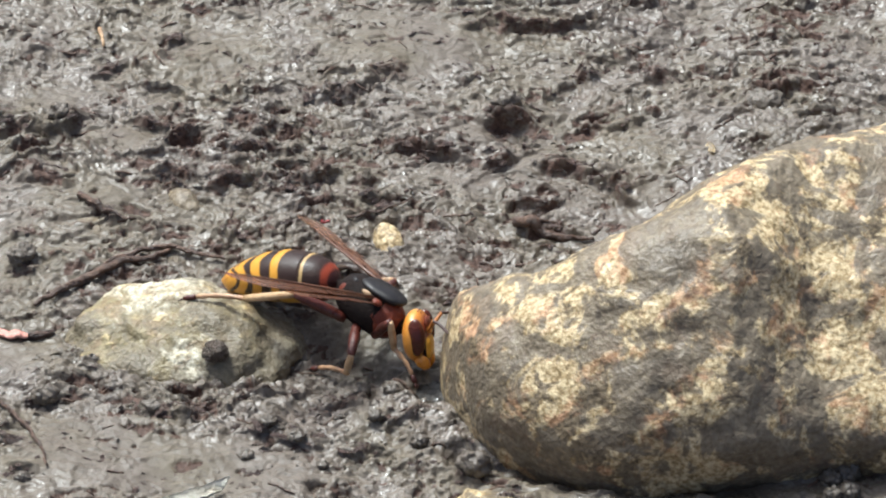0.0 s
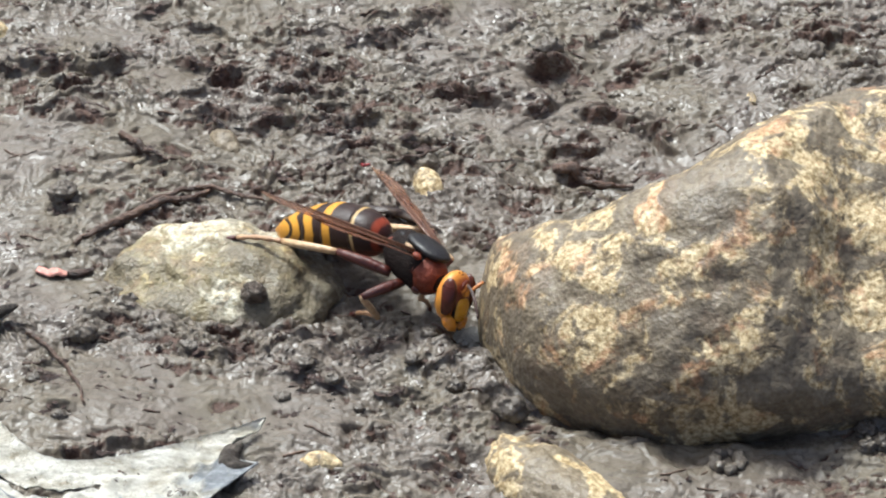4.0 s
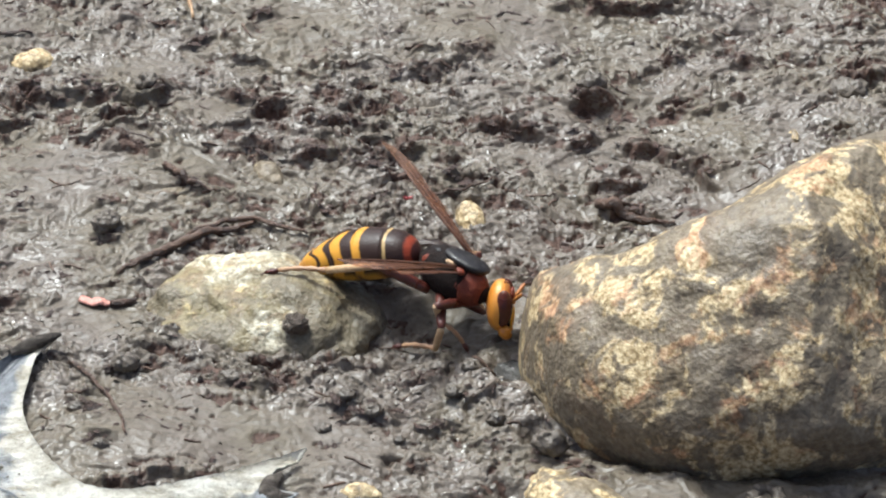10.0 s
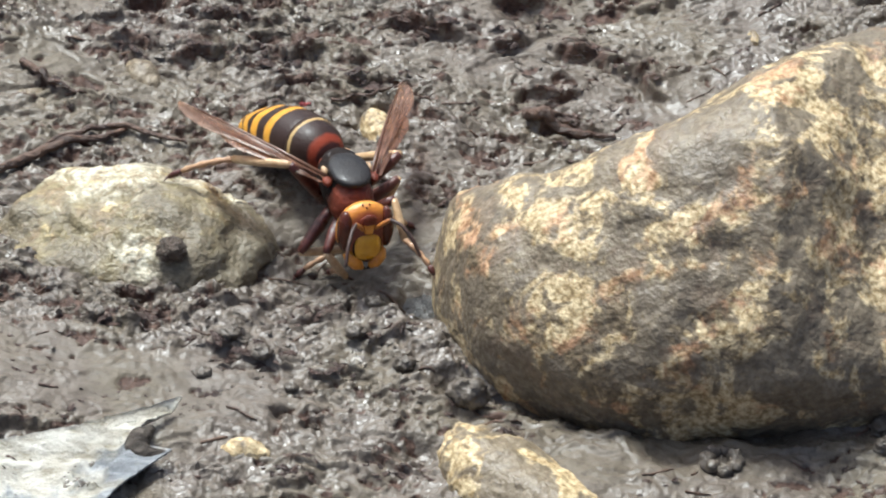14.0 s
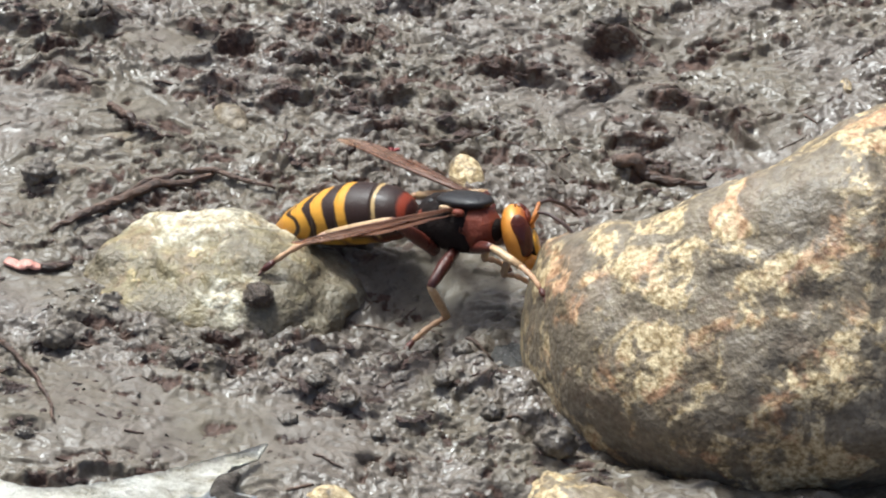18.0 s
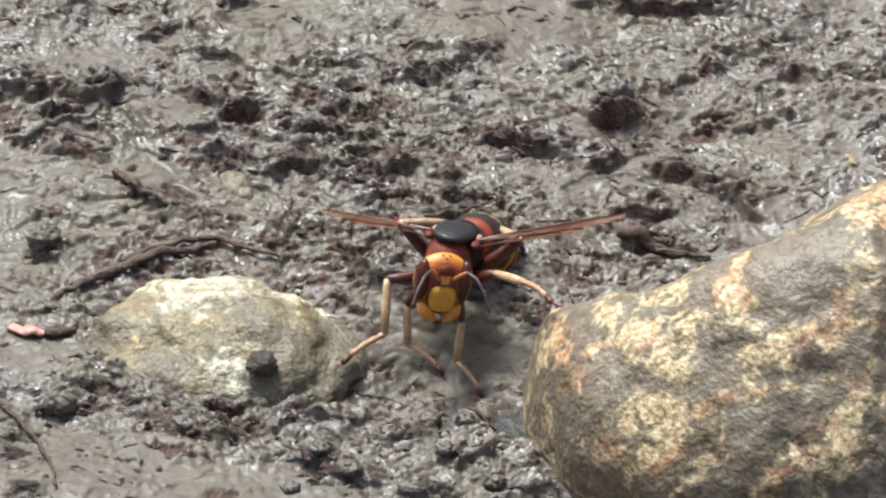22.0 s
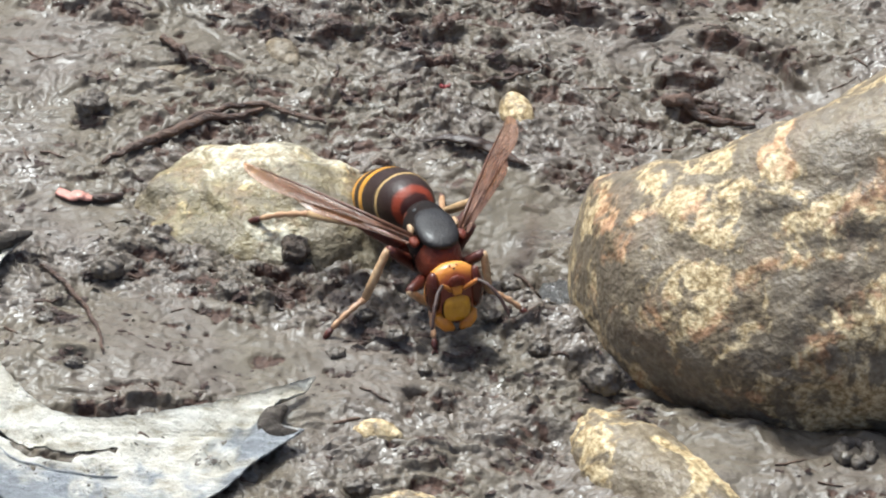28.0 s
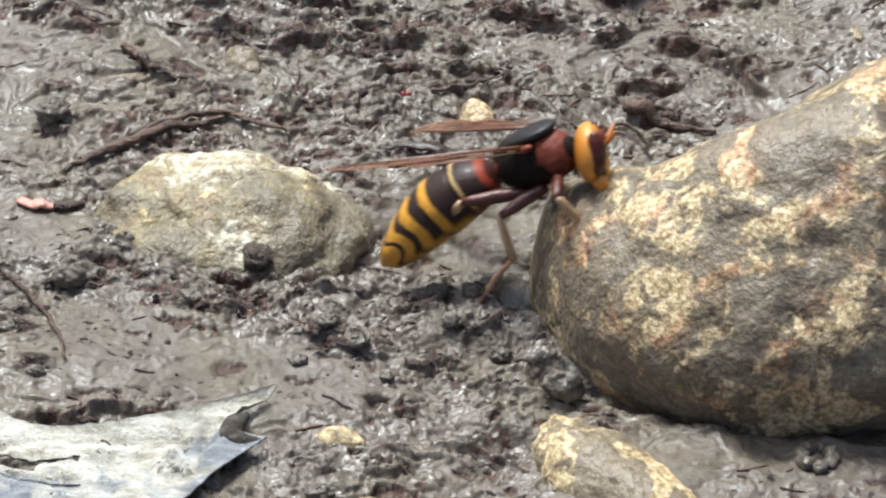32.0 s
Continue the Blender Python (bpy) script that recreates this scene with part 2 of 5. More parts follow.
def abdomen_material():
    """Rings of red, black and yellow from waist to tip, paler and spotted beneath."""
    m, nt, b = nodes_of("banded_chitin")
    tc = nt.nodes.new("ShaderNodeTexCoord")
    xyz = nt.nodes.new("ShaderNodeSeparateXYZ")
    link(nt, tc.outputs["Object"], xyz.inputs[0])
    s = math_of(nt, 'MULTIPLY', xyz.outputs[0], -1 / (13.2 * MM))
    ang = math_of(nt, 'ARCTAN2', xyz.outputs[1], xyz.outputs[2])
    wave = math_of(nt, 'COSINE', math_of(nt, 'MULTIPLY', ang, 4.0))
    amp = math_of(nt, 'MULTIPLY', math_of(nt, 'POWER', s, 2.5, True), 0.08)
    n = noise_of(nt, coords(nt), 0.6, 4)
    s = math_of(nt, 'ADD', s, math_of(nt, 'MULTIPLY', wave, amp))
    s = math_of(nt, 'ADD', s, math_of(nt, 'MULTIPLY', math_of(nt, 'SUBTRACT', n, 0.5), 0.025))
    red, blk, yel, cream = (0.27, 0.045, 0.018), (0.034, 0.017, 0.012), (0.68, 0.33, 0.035), (0.5, 0.34, 0.14)
    top = ramp(nt, s, [(0.0, (0.04, 0.012, 0.009)), (0.03, (0.05, 0.014, 0.01)), (0.042, red), (0.068, red), (0.085, blk), (0.2, blk), (0.208, cream), (0.222, cream), (0.23, blk),
                       (0.395, blk), (0.408, yel), (0.465, yel), (0.475, blk), (0.555, blk), (0.57, yel), (0.642, yel), (0.652, blk),
                       (0.70, blk), (0.715, yel), (0.785, yel), (0.795, blk), (0.825, blk), (0.84, yel), (1.0, (0.5, 0.22, 0.03))])
    low = ramp(nt, s, [(0.0, (0.2, 0.05, 0.02)), (0.25, (0.12, 0.04, 0.02)), (0.32, (0.62, 0.33, 0.04)), (0.42, (0.55, 0.28, 0.035)), (0.45, (0.08, 0.03, 0.015)),
                       (0.5, (0.6, 0.32, 0.04)), (0.6, (0.6, 0.32, 0.04)), (0.63, (0.1, 0.04, 0.015)), (0.68, (0.62, 0.33, 0.04)), (0.78, (0.1, 0.04, 0.015)), (0.83, (0.6, 0.3, 0.03))])
    side = math_of(nt, 'MULTIPLY', xyz.outputs[2], 1 / (2.2 * MM))
    c = mixed(nt, ramp(nt, math_of(nt, 'ADD', math_of(nt, 'MULTIPLY', side, 0.5), 0.5), [(0.12, G(1)), (0.26, G(0))]), top, low)
    soaked(nt, b, c)
    b.inputs["Roughness"].default_value = 0.4
    b.inputs["Specular IOR Level"].default_value = 0.22
    b.inputs["Coat Weight"].default_value = 0.06
    b.inputs["Coat Roughness"].default_value = 0.2
    bumped(nt, b, noise_of(nt, coords(nt), 0.2, 3), 0.07, 0.8)
    return m


def head_material():
    m, nt, b = nodes_of("orange_chitin")
    tc = nt.nodes.new("ShaderNodeTexCoord")
    xyz = nt.nodes.new("ShaderNodeSeparateXYZ")
    link(nt, tc.outputs["Object"], xyz.inputs[0])
    f = math_of(nt, 'ADD', math_of(nt, 'MULTIPLY', xyz.outputs[0], 0.34 / MM), math_of(nt, 'MULTIPLY', noise_of(nt, coords(nt), 0.7, 4), 0.2))
    c = ramp(nt, f, [(0.1, (0.45, 0.13, 0.015)), (0.25, (0.64, 0.24, 0.024)), (0.6, (0.72, 0.30, 0.03)), (0.84, (0.64, 0.22, 0.02)), (0.95, (0.34, 0.06, 0.014)), (1.1, (0.2, 0.03, 0.012))])
    soaked(nt, b, c)
    b.inputs["Roughness"].default_value = 0.38
    b.inputs["Coat Weight"].default_value = 0.2
    bumped(nt, b, noise_of(nt, coords(nt), 0.2, 3), 0.07, 0.8)
    return m


def wing_material():
    """Smoky amber membrane, clearer and paler towards the tip."""
    m, nt, b = nodes_of("amber_membrane")
    v = coords(nt, (0.35, 1, 1))
    n = noise_of(nt, v, 0.8, 4)
    tc = nt.nodes.new("ShaderNodeTexCoord")
    xyz = nt.nodes.new("ShaderNodeSeparateXYZ")
    link(nt, tc.outputs["Object"], xyz.inputs[0])
    along = math_of(nt, 'MULTIPLY', xyz.outputs[0], 1 / (16.0 * MM))
    amber = ramp(nt, n, [(0.3, (0.10, 0.040, 0.022)), (0.7, (0.25, 0.115, 0.06))])
    soaked(nt, b, mixed(nt, ramp(nt, along, [(0.55, G(0)), (0.95, G(0.5))]), amber, (0.42, 0.32, 0.27)))
    b.inputs["Roughness"].default_value = 0.34
    b.inputs["Specular IOR Level"].default_value = 0.5
    bumped(nt, b, n, 0.12, 0.8)
    clear = nt.nodes.new("ShaderNodeBsdfTransparent")
    clear.inputs[0].default_value = (0.86, 0.68, 0.5, 1)
    mix = nt.nodes.new("ShaderNodeMixShader")
    thick = math_of(nt, 'ADD', math_of(nt, 'MULTIPLY', math_of(nt, 'SUBTRACT', n, 0.5), 0.7), ramp(nt, along, [(0.0, G(0.85)), (0.45, G(0.62)), (0.8, G(0.42)), (1.0, G(0.28))]), True)
    link(nt, thick, mix.inputs[0])
    link(nt, clear.outputs[0], mix.inputs[1])
    link(nt, b.outputs[0], mix.inputs[2])
    link(nt, mix.outputs[0], nt.nodes["Material Output"].inputs["Surface"])
    return m


def water_material():
    m, nt, b = nodes_of("wet_film")
    b.inputs["Base Color"].default_value = (0.045, 0.042, 0.038, 1)
    b.inputs["Roughness"].default_value = 0.07
    b.inputs["IOR"].default_value = 1.33
    bumped(nt, b, noise_of(nt, coords(nt), 1.1, 3), 0.6, 0.8)
    return m


MUD = mud_material("wet_mud")
MUD_DARK = mud_material("dark_mud", 0.8)
MUD_LOOSE = mud_material("loose_mud", 0.9)
PEBBLE_MUD = plain_material("caked_mud", (0.035, 0.022, 0.014), (0.14, 0.10, 0.068), 0.5, 0.4, 0.15)
PEAT = plain_material("peat", (0.026, 0.013, 0.009), (0.098, 0.052, 0.035), 0.5, 0.5, 0.15)
STONE = stone_material("mottled_stone", 0.484, 12.0, True, 0.0, 0.01, 2.2, worn=((43.0, -23.0, 14.0, 11.0), (47.0, -29.0, 7.0, 7.0)))
STONE_OLIVE = olive_stone_material()
STONE_FILMED = stone_material("mud_filmed_stone", 0.5, 77.0, False, 0.0, 0.09)
STONE_PALE = stone_material("pale_stone", 0.45, 57.0, False, 0.0, -0.03)
BARK = plain_material("dark_bark", (0.030, 0.015, 0.010), (0.175, 0.098, 0.060), 0.5, 0.45, 0.15, (0.3, 1, 1))
HUSK = plain_material("brown_husk", (0.022, 0.012, 0.008), (0.07, 0.04, 0.023), 0.6, 0.4, 0.05, (0.4, 1, 1))
PINK = plain_material("pink_peel", (0.5, 0.15, 0.10), (0.82, 0.42, 0.33), 0.8, 0.4, 0.06)
CRIMSON = plain_material("crimson_scrap", (0.16, 0.012, 0.014), (0.3, 0.035, 0.03), 0.4, 0.4, 0.05)
STRAW = plain_material("straw", (0.4, 0.22, 0.1), (0.62, 0.42, 0.24), 0.5, 0.5, 0.05)
WATER = water_material()
BANDED = abdomen_material()
HEAD = head_material()
BLACK = plain_material("black_chitin", (0.008, 0.005, 0.004), (0.022, 0.013, 0.010), 0.25, 0.7, 0.04, spec=0.15)
MAROON = plain_material("maroon_chitin", (0.10, 0.018, 0.008), (0.21, 0.042, 0.016), 0.5, 0.45, 0.04, spec=0.3)
YELLOW = plain_material("yellow_chitin", (0.70, 0.30, 0.010), (0.85, 0.43, 0.018), 0.5, 0.36, 0.03, coat=0.2)
EYE = plain_material("brown_eye", (0.055, 0.011, 0.005), (0.11, 0.024, 0.010), 0.6, 0.22, 0.0, coat=0.05, spec=0.35)
ORANGE = plain_material("amber_chitin", (0.62, 0.20, 0.012), (0.82, 0.34, 0.02), 0.6, 0.34, 0.03, coat=0.25)
GLOSSY = plain_material("polished_black_chitin", (0.008, 0.006, 0.006), (0.020, 0.015, 0.013), 0.3, 0.5, 0.02, coat=0.1, spec=0.3)
SCAPE = plain_material("rust_chitin", (0.38, 0.12, 0.02), (0.58, 0.22, 0.04), 0.5, 0.38, 0.02)
FEMUR = plain_material("femur_chitin", (0.05, 0.012, 0.008), (0.12, 0.026, 0.014), 0.5, 0.36, 0.02)
TIBIA = plain_material("tan_chitin", (0.42, 0.24, 0.11), (0.74, 0.52, 0.29), 0.6, 0.36, 0.02)
TARSUS = plain_material("russet_chitin", (0.38, 0.19, 0.09), (0.60, 0.37, 0.20), 0.5, 0.4, 0.02)
FLAGELLUM = plain_material("umber_chitin", (0.03, 0.014, 0.010), (0.085, 0.036, 0.022), 0.4, 0.45, 0.02)
WING = wing_material()
VEIN = plain_material("wing_vein", (0.08, 0.03, 0.013), (0.16, 0.065, 0.028), 0.4, 0.4, 0.0)


def leaf_material(name, brown=False):
    """Papery skeleton of a leaf: chalky along its torn rim, blue-grey further in."""
    m, nt, b = nodes_of(name)
    v = coords(nt)
    big = noise_of(nt, v, 6, 5, 0.6, 0.5)
    fib = noise_of(nt, coords(nt, (0.45, 1.1, 1)), 1.5, 7, 0.72)
    if brown:
        c = ramp(nt, fib, [(0.3, (0.03, 0.022, 0.016)), (0.5, (0.085, 0.066, 0.05)), (0.68, (0.26, 0.22, 0.18))])
    else:
        at = nt.nodes.new("ShaderNodeAttribute")
        at.attribute_name = "chalk"
        chalk = ramp(nt, fib, [(0.3, (0.34, 0.28, 0.19)), (0.42, (0.64, 0.58, 0.46)), (0.58, (0.95, 0.90, 0.78))])
        slate = ramp(nt, fib, [(0.3, (0.17, 0.17, 0.165)), (0.5, (0.34, 0.35, 0.365)), (0.68, (0.62, 0.63, 0.64))])
        share = math_of(nt, 'ADD', at.outputs["Fac"], math_of(nt, 'MULTIPLY', math_of(nt, 'SUBTRACT', big, 0.5), 2.2))
        c = mixed(nt, ramp(nt, share, [(0.32, G(0)), (0.62, G(1))]), slate, chalk)
    soaked(nt, b, c)
    b.inputs["Roughness"].default_value = 0.62
    b.inputs["Specular IOR Level"].default_value = 0.3
    n1 = bumped(nt, b, fib, 1.3, 0.9)
    bumped(nt, b, noise_of(nt, v, 0.3, 4), 0.4, 0.8, n1)
    return m


LEAF = leaf_material("bleached_leaf")
LEAF_BROWN = leaf_material("brown_leaf_edge", True)


# ---------------------------------------------------------------- mesh tools (millimetres)
def mesh_of(name, verts, faces, mat, smooth=True):
    me = bpy.data.meshes.new(name)
    me.from_pydata([tuple(c * MM for c in v) for v in verts], [], [tuple(f) for f in faces])
    me.materials.append(mat)
    if smooth:
        me.polygons.foreach_set("use_smooth", [True] * len(me.polygons))
    me.update()
    return me


def part(name, shape, mat, parent, label="", smooth=True):
    ob = new(name, mesh_of(name, *shape, mat, smooth))
    ob.parent = parent
    if label:
        tagged(ob, label)
    return ob


def thing(name, shape, mat, label, category, group="", kind="", m=None, smooth=True):
    ob = new(name, mesh_of(name, *shape, mat, smooth))
    if m is not None:
        ob.matrix_world = m
    return tagged(ob, label, category, group, kind)


def rings_shape(rings, close=True):
    """Faces over a list of rings of equal size; the end rings are capped."""
    k = len(rings[0])
    verts = [tuple(p) for r in rings for p in r]
    faces = []
    for i in range(len(rings) - 1):
        for j in range(k):
            a, b2 = i * k + j, i * k + (j + 1) % k
            faces.append((a, b2, b2 + k, a + k))
    if close:
        faces.append(tuple(range(k - 1, -1, -1)))
        faces.append(tuple((len(rings) - 1) * k + j for j in range(k)))
    return verts, faces


def loft_x(sections, seg=28):
    """Rings across x: rows of x, half width, half height, centre height."""
    out = []
    for x, ry, rz, zc in sections:
        out.append([(x, ry * math.cos(a), zc + rz * math.sin(a)) for a in (2 * math.pi * j / seg for j in range(seg))])
    return rings_shape(out)


def tube(points, radii, seg=9):
    pts = [Vector(p) for p in points]
    out, side = [], None
    for i, p in enumerate(pts):
        d = (pts[min(i + 1, len(pts) - 1)] - pts[max(i - 1, 0)]).normalized()
        if side is None:
            side = d.orthogonal().normalized()
        side = (side - d * side.dot(d)).normalized()
        other = d.cross(side)
        r = radii[i] if isinstance(radii, (list, tuple)) else radii
        out.append([p + r * (math.cos(a) * side + math.sin(a) * other) for a in (2 * math.pi * j / seg for j in range(seg))])
    return rings_shape(out)


def bend(points, steps):
    """A smooth line of steps points through a few points."""
    p = np.array(points, float)
    d = np.r_[0, np.cumsum(np.linalg.norm(np.diff(p, axis=0), axis=1))]
    t = np.linspace(0, d[-1], steps)
    q = np.stack([np.interp(t, d, p[:, k]) for k in range(p.shape[1])], 1)
    for _ in range(max(1, steps // 8)):
        q[1:-1] = (q[:-2] + 2 * q[1:-1] + q[2:]) / 4
    return [tuple(a) for a in q]


def blob(rx, ry, rz, centre=(0, 0, 0), seg=22, rows=14, rough=0.0, size=1.0, seed=0.0, power=1.0):
    """A rounded lump, with noise relief where rough is given."""
    verts, faces = [], []
    for i in range(rows + 1):
        a = math.pi * i / rows
        for j in range(seg):
            b2 = 2 * math.pi * j / seg
            n = Vector((math.sin(a) * math.cos(b2), math.sin(a) * math.sin(b2), math.cos(a)))
            k = 1.0
            if rough:
                q = Vector((n.x * rx, n.y * ry, n.z * rz)) / size + Vector((seed, seed * 2.1, -seed))
                k += rough * (noise.fractal(q, 0.8, 2.0, 5))
            f = [math.copysign(abs(c) ** power, c) for c in n]
            verts.append((centre[0] + rx * f[0] * k, centre[1] + ry * f[1] * k, centre[2] + rz * f[2] * k))
    for i in range(rows):
        for j in range(seg):
            a, b2 = i * seg + j, i * seg + (j + 1) % seg
            faces.append((a, a + seg, b2 + seg, b2))
    return verts, faces


def joined(*shapes):
    verts, faces = [], []
    for v, f in shapes:
        n = len(verts)
        verts += v
        faces += [tuple(i + n for i in q) for q in f]
    return verts, faces


# ---------------------------------------------------------------- relief of the mud (millimetres)
def hashed(ix, iy, seed):
    h = (ix.astype(np.int64) * 374761393 + iy.astype(np.int64) * 668265263 + seed * 2147483) & 0x7fffffff
    h = ((h ^ (h >> 13)) * 1274126177) & 0x7fffffff
    return ((h ^ (h >> 16)) & 0xffff) / 32767.5 - 1.0


def vnoise(x, y, seed=0):
    fx, fy = np.floor(x), np.floor(y)
    u, v = x - fx, y - fy
    u, v = u * u * u * (u * (u * 6 - 15) + 10), v * v * v * (v * (v * 6 - 15) + 10)
    a, b2 = hashed(fx, fy, seed), hashed(fx + 1, fy, seed)
    c, d = hashed(fx, fy + 1, seed), hashed(fx + 1, fy + 1, seed)
    return (a * (1 - u) + b2 * u) * (1 - v) + (c * (1 - u) + d * u) * v


def fbm(x, y, seed=0, octaves=4, gain=0.5):
    out, amp = 0.0, 1.0
    for k in range(octaves):
        c, s = math.cos(k * 0.7), math.sin(k * 0.7)
        out = out + amp * vnoise((x * c - y * s) * 2.03 ** k, (x * s + y * c) * 2.03 ** k, seed + k * 17)
        amp *= gain
    return out


# lips of torn mud: centre x, y, half length, height, turn in degrees
LIPS_FAR = [
    (-40.8, 24.5, 3.9, 1.6, 0),
    (-34.4, 25.0, 3.4, 1.5, -10),
    (-28.6, 24.3, 2.5, 1.9, 15),
    (-42.8, 20.3, 2.5, 1.3, 20),
    (-17.6, 24.4, 3.9, 1.0, -8),
    (16.6, 25.0, 2.1, 2.3, 10),
    (8.4, 20.2, 3.6, 1.5, -8),
    (-0.8, 29.9, 3.1, 0.8, -6),
    (25.3, 33.5, 1.2, 1.3, -35),
    (32.6, 33.2, 2.8, 1.0, -35),
    (44.0, 27.9, 2.8, 1.6, 12),
    (4.5, 33.3, 2.5, 0.9, 45),
    (20.6, 42.4, 6.2, 1.6, 5),
    (27.6, 24.9, 3.4, 0.9, -5),
    (-17.3, 40.4, 1.6, 0.8, 10),
    (-39.9, 42.4, 1.1, 0.9, 10),
    (-24.3, 35.9, 2.0, 0.8, 15),
]
LIPS_MID = [
    (-10.5, 15.6, 3.1, 1.6, -8),
    (-3.7, 14.9, 3.1, 1.5, -8),
    (-17.4, 15.8, 1.6, 1.3, -40),
    (-8.3, 20.5, 3.9, 1.0, 0),
    (15.8, 17.5, 1.6, 1.2, 35),
    (22.7, 16.9, 3.1, 1.4, 5),
    (27.1, 13.6, 2.8, 1.3, -35),
    (19.1, 11.5, 2.8, 1.0, 12),
    (-29.7, 16.8, 2.5, 0.8, -15),
    (-23.8, 10.7, 2.2, 0.8, -12),
    (-31.9, 2.0, 1.5, 1.0, -15),
    (-11.5, 6.8, 1.2, 1.0, -20),
    (20.1, 7.3, 3.1, 1.0, -6),
    (4.3, 10.7, 2.5, 0.8, 15),
    (9.3, -3.1, 2.8, 0.7, 20),
    (-5.4, 13.5, 2.8, 0.8, -5),
    (-41.7, -7.9, 2.5, 1.2, 0),
]
LIPS_NEAR = [
    (14.7, -36.2, 2.2, 1.4, -35),
    (-18.7, -20.7, 2.0, 1.0, -5),
    (-14.9, -20.3, 2.2, 0.8, 12),
    (-7.8, -23.9, 1.5, 1.1, -20),
    (-4.5, -25.5, 2.2, 0.9, 10),
    (-33.5, -24.4, 1.5, 0.9, 0),
    (-31.0, -30.5, 1.5, 0.9, 0),
    (-25.7, -36.1, 5.0, 1.3, 3),
    (-29.1, -18.1, 2.2, 0.8, 20),
    (-7.3, -18.2, 3.4, 0.9, 12),
    (0.3, -18.3, 2.8, 1.0, 10),
    (4.7, -22.6, 2.0, 1.0, 20),
    (0.9, -26.4, 2.2, 1.0, -5),
    (6.1, -37.7, 3.1, 1.3, -25),
    (-2.3, -39.6, 1.7, 1.0, -10),
    (-11.7, -46.4, 3.4, 1.6, 30),
    (10.8, -31.1, 1.6, 1.2, 20),
    (31.1, -48.0, 3.4, 1.0, -8),
]
# hollows: centre x, y, radius, depth
HOLLOWS = [
    (-15.5, -10.5, 9.0, 0.8),
    (13.72, -30.38, 1.7, 1.0),
    (17.44, -31.63, 2.1, 1.2),
    (21.67, -33.04, 2.4, 1.3),
    (25.90, -34.11, 2.5, 1.4),
    (30.15, -34.52, 2.5, 1.4),
    (34.95, -34.36, 2.5, 1.2),
    (27.88, -37.80, 2.2, 1.3),
    (7.96, -18.51, 2.5, 1.6),
    (-3.31, -32.04, 0.8, 1.6),
    (-0.85, -33.37, 0.8, 1.4),
    (10.80, -28.71, 2.0, 2.0),
    (8.01, -36.98, 2.2, 1.6),
    (-2.14, -13.74, 7.0, 2.0),
    (-4.56, -21.95, 0.7, 0.9),
    (-7.56, -44.26, 1.1, 1.0),
    (41.01, -39.83, 3.4, 1.2),
]
SMOOTH = [
    (-16.29, -30.38, 8.4),
    (-32.21, -10.66, 5.6),
    (-41.29, 13.06, 7.3),
    (-24.48, -26.19, 6.7),
    (-8.80, -29.55, 6.2),
    (5.65, 36.44, 6.7),
    (-22.19, 22.62, 3.4),
    (4.5, -7.5, 6.5),
    (-13.19, 36.44, 6.2),
]


# heaps of pellets: centre x, y, radius
HEAPS = [(-6.5, -13.5, 4.5), (-20.0, -13.5, 4.0), (-24.5, -9.0, 3.0), (-10.0, -13.0, 3.5), (3.7, -25.0, 7.0), (9.0, -33.0, 6.0), (-5.0, -18.5, 5.0), (2.0, -17.5, 5.0), (12.0, -28.0, 4.0)]


def torn(x, y):
    """How much rotted litter lies in the mud, 0 to 1."""
    x, y = np.asarray(x, float), np.asarray(y, float)
    out = np.zeros_like(x)
    jag = 1.3 * fbm(x / 3.2, y / 2.0, 71, 3, 0.52)
    for cx, cy, half, h, turn in LIPS_FAR + LIPS_MID + LIPS_NEAR:
        c, s = math.cos(radians(turn)), math.sin(radians(turn))
        dx, dy = x - cx, y - cy
        a, b2 = (dx * c + dy * s) / (half * 1.15), -dx * s + dy * c + jag
        out = np.maximum(out, np.exp(-a ** 4) * np.exp(-np.abs((b2 + 0.2) / (0.55 + 0.42 * h)) ** 3) * min(1.0, 0.6 + 0.3 * h) * (0.85 if cy < -8 else 1.0) * np.clip(1.05 + 0.8 * vnoise(x / 2.3, y / 1.7, 77), 0, 1))
    rich = np.clip(0.55 + 0.9 * fbm(x / 16, y / 11, 131, 2), 0.1, 1.0)
    loose = fbm(x / 3.6 + 0.5 * jag, (y + 0.12 * x) / 1.3, 137, 3, 0.55)
    return np.maximum(out, np.clip((loose - 0.97 + 0.42 * rich) / 0.2, 0, 1) * np.where(y < -8, 0.4, 0.8)) * np.exp(-((x / 140) ** 2 + (y / 140) ** 2) ** 2)


def churned(x, y):
    """How broken the mud's surface is, about 0.15 where it lies calm to 1.3."""
    rough = np.clip(0.85 + 0.5 * fbm(x / 15, y / 10, 23, 3), 0.35, 1.25)
    for cx, cy, r in SMOOTH:
        rough = rough * (1 - 0.78 * np.exp(-(((x - cx) ** 2 + ((y - cy) * 1.3) ** 2) / (r * r)) ** 2))
    return rough


